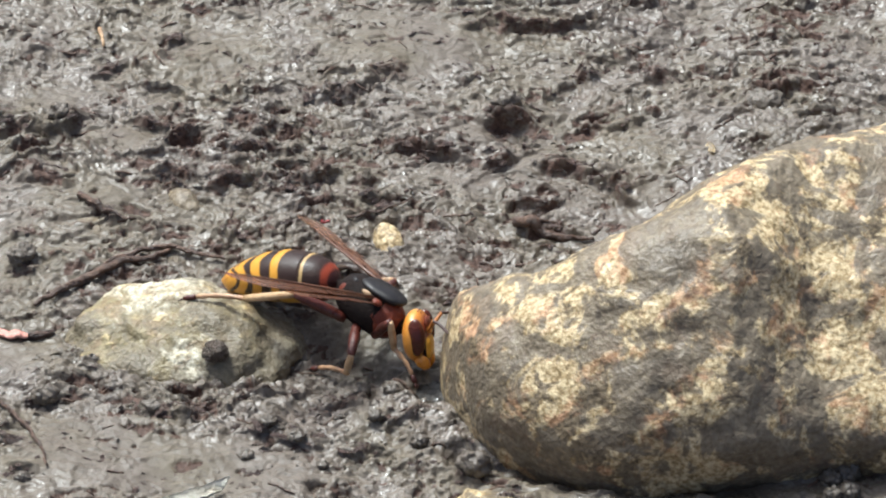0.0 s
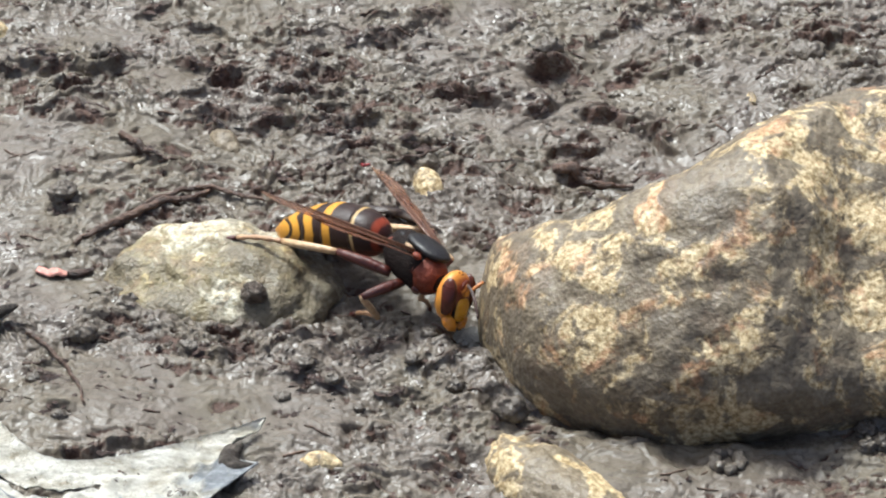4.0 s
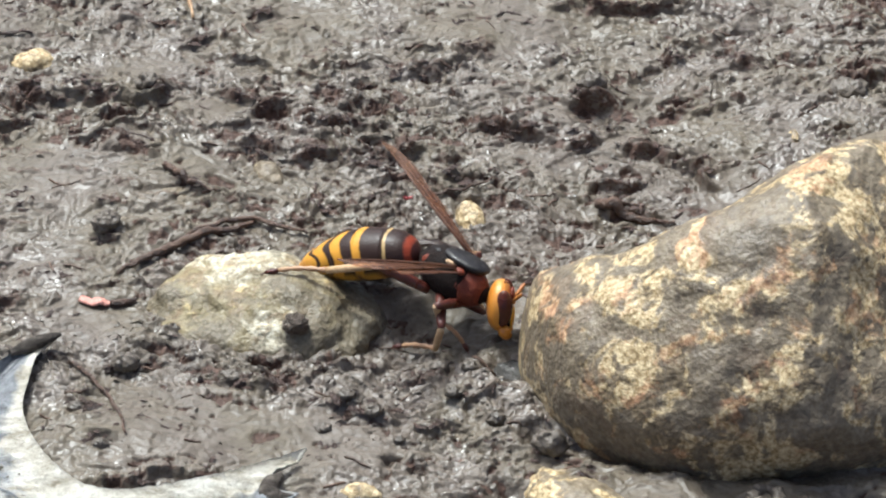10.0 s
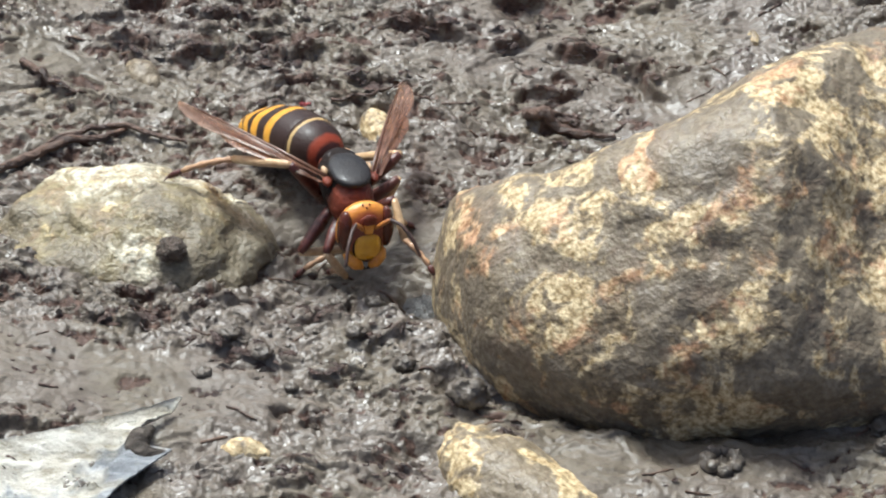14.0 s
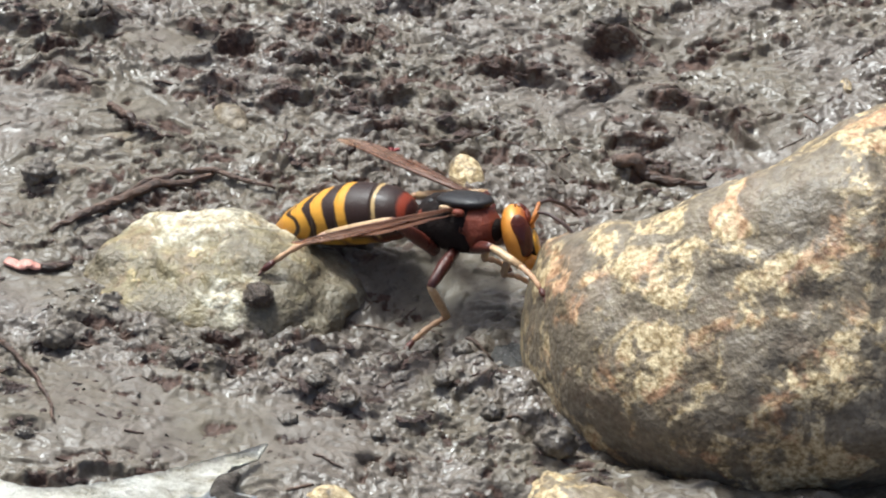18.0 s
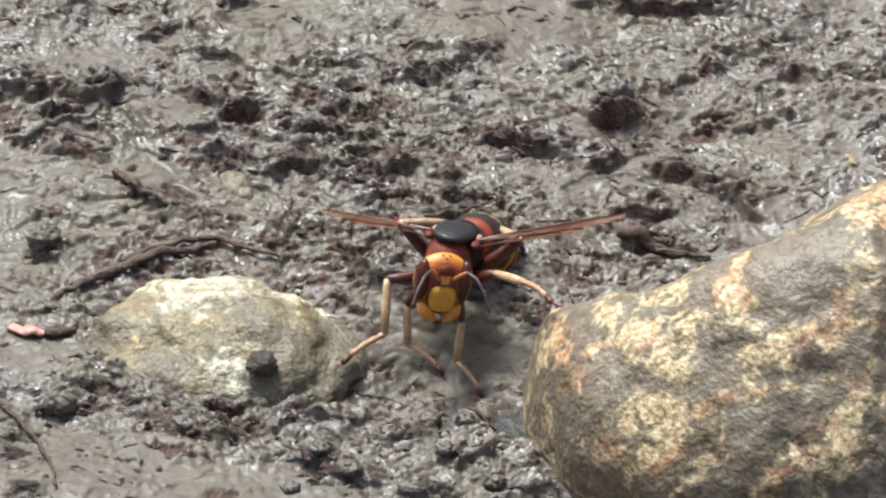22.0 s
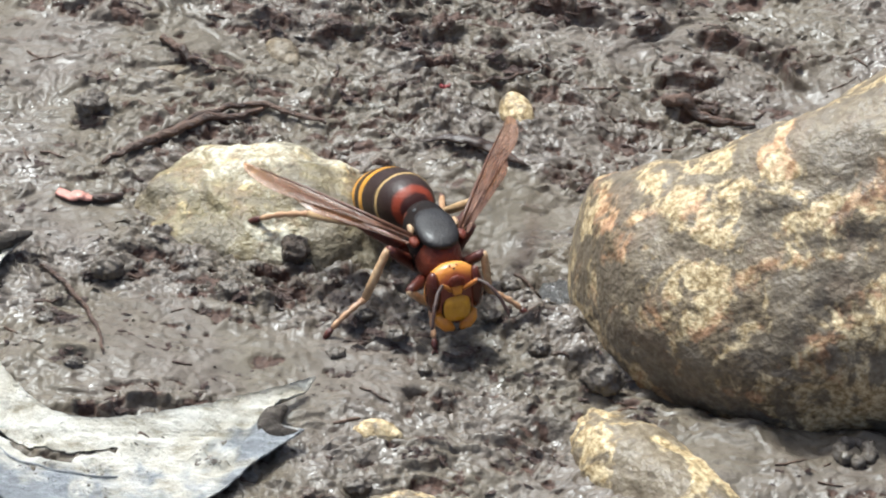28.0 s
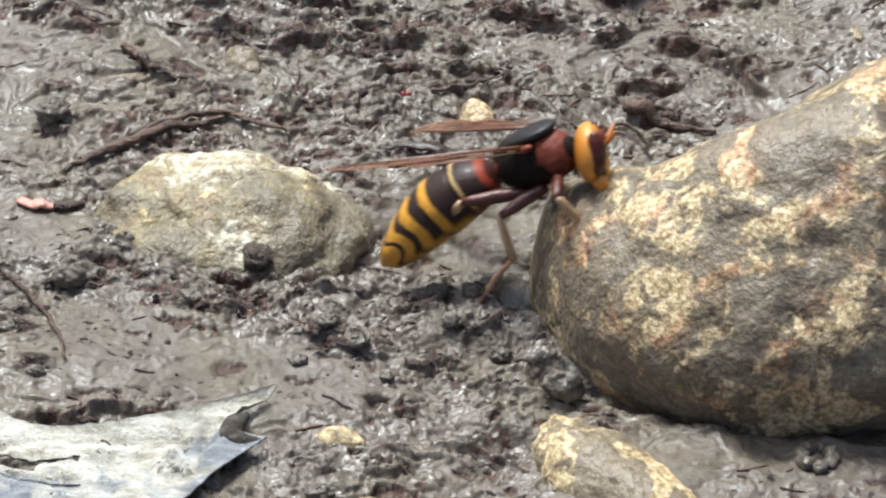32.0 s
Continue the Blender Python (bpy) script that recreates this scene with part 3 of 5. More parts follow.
def spots(x, y, cell, stretch, share, seed):
    """Rounded spots strewn over a grid of cells: 0 outside, 1 in the middle of a spot. share is how many cells hold one."""
    u, v = x / (cell * stretch), y / cell
    iu, iv = np.floor(u), np.floor(v)
    out = np.zeros_like(u)
    for a in (-1, 0, 1):
        for b2 in (-1, 0, 1):
            ju, jv = iu + a, iv + b2
            here = np.clip((share - 0.5 - 0.5 * hashed(ju, jv, seed)) * 4, 0, 1)
            r = 0.42 + 0.17 * hashed(ju, jv, seed + 1)
            du = u - ju - 0.5 - 0.42 * hashed(ju, jv, seed + 2)
            dv = v - jv - 0.5 - 0.42 * hashed(ju, jv, seed + 3)
            lean = 0.7 * hashed(ju, jv, seed + 4)
            d = (du * du + (dv + lean * du) ** 2) / (r * r)
            out = np.maximum(out, here * np.clip(1 - d, 0, 1))
    return out


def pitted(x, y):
    """Small torn pits, 0 to 1; rotted leaf and painted shade darken their floors."""
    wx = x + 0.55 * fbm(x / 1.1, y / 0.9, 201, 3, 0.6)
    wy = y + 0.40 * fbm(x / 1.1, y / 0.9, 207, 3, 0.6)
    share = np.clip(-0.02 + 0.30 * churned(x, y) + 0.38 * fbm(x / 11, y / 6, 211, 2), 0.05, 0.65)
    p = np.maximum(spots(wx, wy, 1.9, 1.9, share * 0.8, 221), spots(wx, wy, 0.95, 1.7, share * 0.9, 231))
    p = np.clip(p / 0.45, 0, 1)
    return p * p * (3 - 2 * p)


def ledges(x, y):
    """Where the mud was dragged: gentle backs and steep broken fronts. Height, and how much torn front shows."""
    z, torn_front = 0.0, 0.0
    for period, amp, seed in ((9.0, 0.9, 91), (4.6, 0.6, 97), (2.5, 0.4, 107)):
        ph = y / period + 1.5 * fbm(x / (period * 2.2), y / (period * 1.5), seed, 3) + 0.25 * fbm(x / (period * 0.5), y / (period * 0.45), seed + 2, 3, 0.6)
        f = ph - np.floor(ph)
        edge = np.clip(f / 0.13, 0, 1)
        edge = edge * edge * (3 - 2 * edge)
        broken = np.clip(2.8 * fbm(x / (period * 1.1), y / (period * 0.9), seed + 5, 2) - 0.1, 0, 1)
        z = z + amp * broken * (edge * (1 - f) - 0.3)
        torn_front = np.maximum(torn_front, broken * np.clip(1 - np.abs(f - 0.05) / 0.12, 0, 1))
    return z, torn_front


def calm_far(x, y):
    return np.exp(-((x / 140) ** 2 + (y / 140) ** 2) ** 2)


def litter_shade(x, y):
    """Rotted leaf litter in the mud, plus shade painted into pits and ledge fronts, 0 to 1."""
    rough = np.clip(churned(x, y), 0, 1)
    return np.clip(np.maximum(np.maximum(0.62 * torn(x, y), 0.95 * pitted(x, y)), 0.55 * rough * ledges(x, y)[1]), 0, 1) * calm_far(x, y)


def relief(x, y):
    x, y = np.asarray(x, float), np.asarray(y, float)
    near = calm_far(x, y)
    rough = churned(x, y)
    wx, wy = x + 1.6 * fbm(x / 5, y / 5, 3, 3), y + 1.2 * fbm(x / 5, y / 5, 5, 3)
    z = 1.3 * fbm(x / 24, y / 20, 11, 3)
    # soft dollops and folds
    z = z + rough * near * (0.45 * np.abs(fbm(wx / 6.5, wy / 4.6, 31, 2, 0.4)) + 0.24 * np.abs(fbm(wx / 2.6, wy / 2.0, 41, 2, 0.45)) - 0.3)
    z = z + near * (0.08 + 0.26 * rough) * (np.abs(fbm(wx / 1.5, wy / 1.15, 47, 2, 0.5)) - 0.3)
    z = z + near * rough * ledges(x, y)[0]
    z = z + near * (0.02 + 0.09 * rough) * fbm(x / 1.05, y / 0.9, 61, 2, 0.5)
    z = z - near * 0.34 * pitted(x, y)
    # pellets of crumbled mud
    heap = np.clip(-0.05 + 0.8 * fbm(x / 10, y / 7, 151, 2), 0, 0.7)
    for cx, cy, r in HEAPS:
        heap = np.maximum(heap, 1.0 * np.exp(-(((x - cx) ** 2 + (y - cy) ** 2) / (r * r)) ** 2))
    lx, ly = x + 0.25 * fbm(x / 0.9, y / 0.9, 301, 2), y + 0.25 * fbm(x / 0.9, y / 0.9, 305, 2)
    z = z + near * (0.3 * spots(lx, ly, 1.5, 1.2, heap, 157) * np.minimum(heap * 1.5, 1) + 0.2 * spots(lx, ly, 0.9, 1.15, heap * 0.8, 163))
    clot = torn(x, y)
    z = z + near * clot * (0.2 + 0.3 * fbm(x / 2.0, y / 1.2, 83, 3, 0.5))
    jag = 1.3 * fbm(x / 3.2, y / 2.0, 71, 3, 0.52)
    for cx, cy, half, h, turn in LIPS_FAR + LIPS_MID + LIPS_NEAR:
        c, s = math.cos(radians(turn)), math.sin(radians(turn))
        dx, dy = x - cx, y - cy
        a, b2 = (dx * c + dy * s) / (half * 1.15), -dx * s + dy * c + jag
        h = (0.6 if cy < -8 else 0.72) * h
        front = np.clip((b2 + 0.8) / 0.8, 0, 1)
        front = front * front * (3 - 2 * front)
        back = np.exp(-np.clip(b2, 0, 60) / (0.8 + 1.1 * h))
        z = z + h * np.exp(-a ** 4) * front * back
        z = z - 0.5 * h * np.exp(-a ** 4) * np.exp(-((b2 + 1.3) / 0.8) ** 2)
    for cx, cy, r, d in HOLLOWS:
        z = z - d * np.exp(-(((x - cx) / r) ** 2 + ((y - cy) / (r * 0.8)) ** 2) ** 1.5)
    return z


def axis(lo, hi, step, far):
    dense = np.arange(lo, hi + step / 2, step)
    out, s = [], step
    p = hi
    while p < far:
        s *= 1.35
        p += s
        out.append(p)
    out2, s, p = [], step, lo
    while p > -far:
        s *= 1.35
        p -= s
        out2.append(p)
    return np.r_[out2[::-1], dense, out]


def build_ground():
    xs, ys = axis(-56, 56, 0.14, 60000), axis(-54, 62, 0.15, 60000)
    gx, gy = np.meshgrid(xs, ys)
    gz = relief(gx, gy)
    co = np.stack([gx, gy, gz], -1).reshape(-1, 3) * MM
    nx, ny = len(xs), len(ys)
    i = np.arange(nx * ny).reshape(ny, nx)
    quads = np.stack([i[:-1, :-1], i[:-1, 1:], i[1:, 1:], i[1:, :-1]], -1).reshape(-1, 4)
    me = bpy.data.meshes.new("ground")
    me.vertices.add(len(co))
    me.vertices.foreach_set("co", co.ravel())
    me.loops.add(quads.size)
    me.loops.foreach_set("vertex_index", quads.ravel().astype(np.int32))
    me.polygons.add(len(quads))
    me.polygons.foreach_set("loop_start", np.arange(0, quads.size, 4, dtype=np.int32))
    me.polygons.foreach_set("use_smooth", np.ones(len(quads), bool))
    me.update()
    me.validate()
    me.attributes.new("litter_shade", 'FLOAT', 'POINT').data.foreach_set("value", litter_shade(gx, gy).ravel().astype(np.float32))
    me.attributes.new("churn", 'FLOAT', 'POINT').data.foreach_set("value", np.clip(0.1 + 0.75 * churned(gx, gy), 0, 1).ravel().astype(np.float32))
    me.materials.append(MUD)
    tagged(new("ground", me), "wet grey-brown mud, torn, clotted and glistening", "mud", kind="structure")


build_ground()


# ---------------------------------------------------------------- stones
# the boulder's ridge and foot along x, as they lie across the line of sight
RIDGE_X = (12, 14, 18.7, 23.3, 28, 33.6, 38, 44.7, 53, 62, 74)
RIDGE = (-1.6, -1.3, -0.6, 1.7, 4.2, 7.6, 10.3, 11.6, 13.2, 13.5, 8.0)
FOOT = (-18.0, -19.5, -20.8, -21.9, -22.8, -22.9, -22.6, -22.2, -21.5, -21.0, -19.0)


def boulder_ring(x, yc, zc, r, square, seg):
    """A cross-section from the front foot over the ridge to the back: round, or with a steep foot and a broad slanting face."""
    top, foot = float(np.interp(x, RIDGE_X, RIDGE)), float(np.interp(x, RIDGE_X, FOOT))
    top += 0.9
    span = top - foot
    low = float(np.interp(x, (20, 36, 44, 60), (0.34, 0.34, 0.22, 0.17)))
    y0, h = foot / 0.616, low * span
    y1, z1 = y0 + (1.03 - 1.26 * low) * span, h + 0.447 * span
    corner = [(y0 + 0.13 * span, -4), (y0 + 0.07 * span, 0), (y0 - 0.02 * span, 0.6 * h), (y0 + 0.02 * span, h), (y0 + (0.52 - 0.58 * low) * span, h + 0.275 * span), (y1, z1), (y1 + 0.14 * span, z1 - 0.12 * span),
              (y1 + 0.35 * span, z1 - 0.36 * span), (y1 + 0.5 * span, 0), (y1 + 0.4 * span, -4), (y0 + 0.13 * span, -4)]
    p = np.array(bend(corner, 60))[:-1]
    for _ in range(3):
        p = (np.roll(p, 1, 0) + 2 * p + np.roll(p, -1, 0)) / 4
    p = np.array([np.interp(np.arange(seg) / seg * len(p), np.arange(len(p) + 1), np.r_[p[:, k], p[0, k]]) for k in (0, 1)]).T
    a0 = math.pi + math.asin(max(-1, min(1, zc / r)))
    ang = [a0 + 0.25 - 2 * math.pi * j / seg for j in range(seg)]
    c = np.array([(yc + r * math.cos(a), zc + r * math.sin(a)) for a in ang])
    return c * (1 - square) + p * square


def lump(name, sections, mat, label, seg=150, steps=230, rough=0.5, seed=0.0):
    """A cobble lofted along x: rows of x, centre y, centre z, radius."""
    s = np.array(sections, float)
    w = np.linspace(0, 1, steps)
    w = 0.5 - 0.5 * np.cos(np.pi * w) * (0.55 + 0.45 * np.abs(np.cos(np.pi * w)))
    d = np.r_[0, np.cumsum(np.hypot(np.diff(s[:, 0]), np.diff(s[:, 3])))]
    q = np.stack([np.interp(w * d[-1], d, s[:, k]) for k in range(4)], 1)
    for _ in range(6):
        q[1:-1] = (q[:-2] + 2 * q[1:-1] + q[2:]) / 4
    rings = []
    for x, yc, zc, r in q:
        blend = min(1.0, max(0.0, (x - 11) / 12)) * min(1.0, max(0.0, (73 - x) / 8))
        blend = blend * blend * (3 - 2 * blend)
        loop = boulder_ring(x, yc, zc, r, blend, seg)
        my, mz = loop.mean(0)
        ring = []
        for y, z in loop:
            n = Vector((x, y, z))
            k = noise.fractal(n / 9 + Vector((seed, 0, 0)), 0.9, 2.1, 4) * rough * 2.3 * min(1, r / 6)
            k += noise.fractal(n / 1.8 + Vector((seed, 3, 0)), 0.8, 2.1, 4) * rough * 0.5 * min(1, r / 3)
            out = Vector((y - my, z - mz)).normalized()
            ring.append((x + 0.3 * k, y + k * out.x, z + k * out.y))
        rings.append(ring[::-1])
    return thing(name, rings_shape(rings), mat, label, "stone")


boulder = lump("boulder", [
    (8.82, -16.54, 0.49, 1.22),
    (9.05, -16.73, 1.16, 2.89),
    (9.66, -16.97, 1.95, 4.87),
    (10.64, -17.29, 2.63, 6.56),
    (12.25, -19.29, 3.11, 7.96),
    (14.13, -20.51, 3.21, 8.96),
    (18.72, -21.06, 2.97, 10.58),
    (23.34, -20.45, 2.56, 12.68),
    (28.03, -18.71, 1.87, 15.10),
    (33.61, -15.63, 0.59, 18.41),
    (38.07, -13.55, -0.85, 20.50),
    (44.74, -11.90, -1.28, 21.34),
    (53.14, -9.71, -1.29, 21.54),
    (61.42, -9.12, -1.23, 20.47),
    (69.54, -9.47, -0.98, 16.33),
    (72.65, -9.97, -0.67, 11.14),
    (74.16, -9.64, -0.27, 4.55),
], STONE, "large rounded stone mottled cream, ochre and dark brown, bedded in mud", rough=0.45)


def buried(name, x, y, rx, ry, rz, top, turn, mat, label, rough=0.25, size=4.0, seed=0.0, tilt=(0, 0), power=1.0):
    """A stone whose top stands top millimetres over the mud's mean level."""
    z = top - rz
    return thing(name, blob(rx, ry, rz, seg=80, rows=56, rough=rough, size=size, seed=seed, power=power), mat, label, "stone",
                 m=pose(x * MM, y * MM, z * MM, tilt[0], tilt[1], turn))


buried("small_stone", -44.19, 50.03, 3.2, 2.2, 2.0, 1.4, 5, STONE_PALE, "small whitish pebble pressed into mud", seed=17.0)
low_stone = buried("low_stone", -15.9, -8.6, 11.5, 8.6, 6.0, 3.3, -6, STONE_OLIVE, "low pale stone half sunk in mud", rough=0.16, size=6.0, seed=2.0, power=0.9)
buried("slab_stone", 16.8, -42.4, 11.5, 4.6, 4.5, 3.0, -50, STONE_PALE, "small pale stone sunk in mud beside the boulder", rough=0.12, size=6.0, seed=5.0, tilt=(0, 6))
buried("small_stone", -41.04, 31.65, 2.3, 1.8, 1.6, 1.5, 10, STONE_PALE, "small yellowish pebble pressed into mud", seed=7.0)
buried("small_stone", 4.45, 4.58, 1.5, 2.4, 1.5, 1.7, 20, STONE_PALE, "small cream pebble pressed into mud", seed=8.0)
buried("small_stone", -6.31, -37.17, 2.2, 1.2, 1.2, 1.2, -10, STONE_PALE, "yellowish stone chip pressed into mud", seed=9.0)
buried("small_stone", -3.09, -46.30, 5.0, 3.0, 3.0, 1.6, -12, STONE_PALE, "pale stone barely showing in mud", seed=10.0)
buried("small_stone", 37.24, 19.12, 0.6, 1.1, 0.9, 0.8, 10, STONE_PALE, "small cream pebble pressed into mud", seed=12.0)
buried("small_stone", -15.90, 12.98, 1.2, 2.4, 1.2, 0.7, 30, STONE_FILMED, "flat olive pebble pressed into mud", seed=13.0)
buried("small_stone", -24.87, 9.15, 2.6, 2.2, 1.4, 0.9, -20, STONE_FILMED, "flat olive pebble pressed into mud", seed=14.0)


# ---------------------------------------------------------------- things on the mud
def ground_at(x, y):
    return float(relief(np.array([x]), np.array([y]))[0])


def strip(points, width, lift=0.15, seg=7, steps=36, flat=1.0):
    """A twig or stalk that lies along the mud."""
    q = bend(points, steps)
    w = width if isinstance(width, (list, tuple)) else (width, width * 0.8, width * 0.4)
    rad = [float(np.interp(i / (steps - 1), np.linspace(0, 1, len(w)), w)) / 2 for i in range(steps)]
    hs = relief(np.array([p[0] for p in q]), np.array([p[1] for p in q]))
    for _ in range(14):
        hs[1:-1] = np.maximum(hs[1:-1], (hs[:-2] + 2 * hs[1:-1] + hs[2:]) / 4)
    out = []
    for i, (p, h) in enumerate(zip(q, hs)):
        k = 0.3 * noise.noise(Vector((p[0] * 0.8, p[1] * 0.8, 5.0)))
        extra = p[2] if len(p) > 2 else 0.0
        out.append((p[0] + k, p[1] - k, h + rad[i] * 0.55 + lift + extra))
    v, f = tube(out, [r * (1 + 0.25 * noise.noise(Vector((p[0] * 1.7, p[1], 9)))) for r, p in zip(rad, out)], seg)
    return [(p[0], p[1], out[i // seg][2] + (p[2] - out[i // seg][2]) * flat) for i, p in enumerate(v)], f


thing("twig", strip([(-30.55, -3.93), (-27.03, -1.45), (-24.59, 0.52), (-19.05, 2.98), (-17.25, 4.69)], (0.4, 0.9, 0.8, 0.4)), BARK, "thin dark wet twig lying on mud beside the low stone", "twig", "twigs on the mud")
thing("twig", strip([(-24.87, 0.54), (-19.37, 4.18), (-17.14, 5.01), (-14.85, 3.38), (-11.72, 1.64)], (0.3, 0.6, 0.5, 0.3), 0.4), BARK, "thin dark wet twig lying on mud beside the low stone", "twig", "twigs on the mud")
thing("twig", strip([(17.34, 8.42), (19.29, 7.46), (21.61, 8.94)], (0.5, 0.5, 0.3)), BARK, "short dark splinter of wood stuck in mud", "twig", "twigs on the mud")
thing("twig", strip([(17.06, 7.99), (20.68, 6.37), (24.77, 6.38)], (1.2, 1.0, 0.3)), BARK, "short dark splinter of wood stuck in mud", "twig", "twigs on the mud")
thing("twig", strip([(-34.57, -17.88), (-32.96, -19.82), (-30.81, -22.82), (-29.26, -26.85), (-28.57, -30.16)], (0.45, 0.4, 0.25)), BARK, "thin curved dark stalk lying on mud", "twig", "twigs on the mud")
thing("twig", strip([(-26.40, 12.26), (-24.02, 9.47), (-21.73, 8.41)], (0.7, 0.6, 0.3)), BARK, "short dark rotted twig in the mud", "twig", "twigs on the mud")
thing("twig", strip([(-12.65, 47.04), (-10.41, 48.96), (-8.04, 51.14)], (0.9, 0.8, 0.5)), HUSK, "short reddish brown twig on mud", "twig", "twigs on the mud")
thing("twig", strip([(-50.00, 37.59), (-47.27, 36.07), (-44.00, 35.49), (-41.08, 35.77)], (0.5, 0.5, 0.3)), BARK, "thin dark twig lying on mud", "twig", "twigs on the mud")
thing("twig", strip([(0.34, 8.01), (3.73, 8.43), (6.59, 10.75)], (0.35, 0.3, 0.2)), BARK, "thin dark twig lying on mud", "twig", "twigs on the mud")
thing("straw", strip([(-25.03, 42.30), (-24.57, 39.35)], (0.5, 0.3)), STRAW, "tiny pale straw stuck in mud", "straw")
husk = strip([(-4.02, -0.56), (-1.34, -0.89), (2.01, -1.64), (5.63, -3.12)], (0.2, 1.2, 1.4, 0.15), flat=0.4)
thing("seed_husk", husk, HUSK, "long dark brown seed husk lying on mud", "seed husk")
thing("peel_scrap", strip([(-33.85, -8.22), (-32.56, -8.67), (-30.91, -8.58)], (1.0, 1.2, 0.6), 0.1, 9, flat=0.4), PINK, "small pink and white scrap of peel on mud", "peel scrap")
thing("twig", strip([(-31.07, -8.69), (-29.82, -8.46), (-28.46, -7.91)], (0.8, 0.8, 0.4)), BARK, "stub of dark bark beside the pink scrap", "twig", "twigs on the mud")
thing("petal_scrap", strip([(-2.21, 7.31), (-1.44, 7.44)], (0.6, 0.35), 0.1, flat=0.4), CRIMSON, "tiny crimson scrap on mud", "petal scrap")


def clod(x, y, w, h, turn, seed, mat=None, flat=0.75):
    z = ground_at(x, y)
    v, f = blob(w, w * flat, h, seg=36, rows=24, rough=0.3, size=w * 0.5, seed=seed)
    thing("mud_clod", (v, f), mat or MUD_DARK, "dark wet lump of crumbled mud", "mud clod", "clods on the mud",
          m=pose(x * MM, y * MM, (z + h * 0.35) * MM, 0, 0, turn))


for args in ((16.88, 26.38, 1.5, 1.2, 20, 1.0), (-31.95, 2.87, 1.5, 1.0, 30, 4.0), (-28.58, 24.78, 1.3, 0.9, 10, 3.0), (43.27, 26.67, 2.0, 0.9, 0, 6.0)):
    clod(*args, mat=MUD_LOOSE)
for args in ((-18.68, -20.44, 1.1, 0.55, 0, 13.0), (-7.78, -23.77, 0.9, 0.5, 0, 14.0), (1.15, -17.96, 0.9, 0.6, 0, 16.0), (2.49, -23.14, 0.8, 0.6, 0, 17.0), (-33.55, -25.01, 0.9, 0.6, 10, 41.0), (-30.90, -31.59, 0.8, 0.5, 0, 42.0), (-6.97, -24.10, 0.8, 0.5, 30, 43.0), (-5.07, -25.91, 0.9, 0.6, 0, 44.0),
             (-9.89, -27.65, 0.8, 0.35, 0, 45.0), (-2.63, -29.24, 0.6, 0.4, 0, 48.0), (4.13, -19.21, 0.8, 0.6, 0, 49.0), (6.52, -26.53, 0.9, 0.7, 0, 50.0)):
    clod(*args)
for args in ((11.56, -31.07, 1.7, 1.4, 0, 23.0), (-41.14, -17.31, 1.4, 0.9, 0, 24.0), (-7.57, -43.22, 1.1, 0.7, 0, 25.0), (-29.09, -18.61, 1.4, 0.9, 0, 26.0)):
    clod(*args, mat=MUD_LOOSE)
for args in ((-3.15, -32.01, 0.85, 0.5, 30, 46.0), (-0.85, -32.95, 0.85, 0.5, 50, 47.0)):
    clod(*args, mat=PEBBLE_MUD)


def mud_ring(x, y, r, w):
    """Pellets of wet mud set in a small ring."""
    z = ground_at(x, y)
    ring = tagged(new("mud_ring"), "small ring of wet pellets on the mud", "mud ring")
    ring.location = (x * MM, y * MM, z * MM)
    for j in range(9):
        a = 2 * math.pi * j / 9 + 0.2 * math.sin(5 * j)
        k = w * (1 + 0.25 * math.sin(3.1 * j))
        part("pellet", blob(k * 1.1, k, k * 0.9, (r * math.cos(a), r * math.sin(a), 0.25 + 0.15 * math.sin(2.3 * j)), 16, 12, rough=0.3, size=k, seed=j * 3.0), MUD_LOOSE, ring)


mud_ring(31.75, -38.96, 1.2, 0.6)
for args in ((45.02, -34.39, 1.1, 1.0, 0, 31.0), (46.43, -33.44, 1.2, 1.1, 20, 32.0), (46.50, -36.13, 1.1, 0.9, 40, 33.0), (44.96, -36.79, 0.9, 0.8, 0, 34.0)):
    clod(*args, flat=0.95)
puddle = thing("water", ([(5.26, -14.89, -0.15), (8.55, -14.26, -0.15), (10.98, -16.88, -0.15), (10.88, -23.06, -0.15), (8.41, -25.32, -0.15), (5.46, -23.50, -0.15)], [(5, 4, 3, 2, 1, 0)]), WATER, "small film of water between mud and boulder", "water", kind="structure")


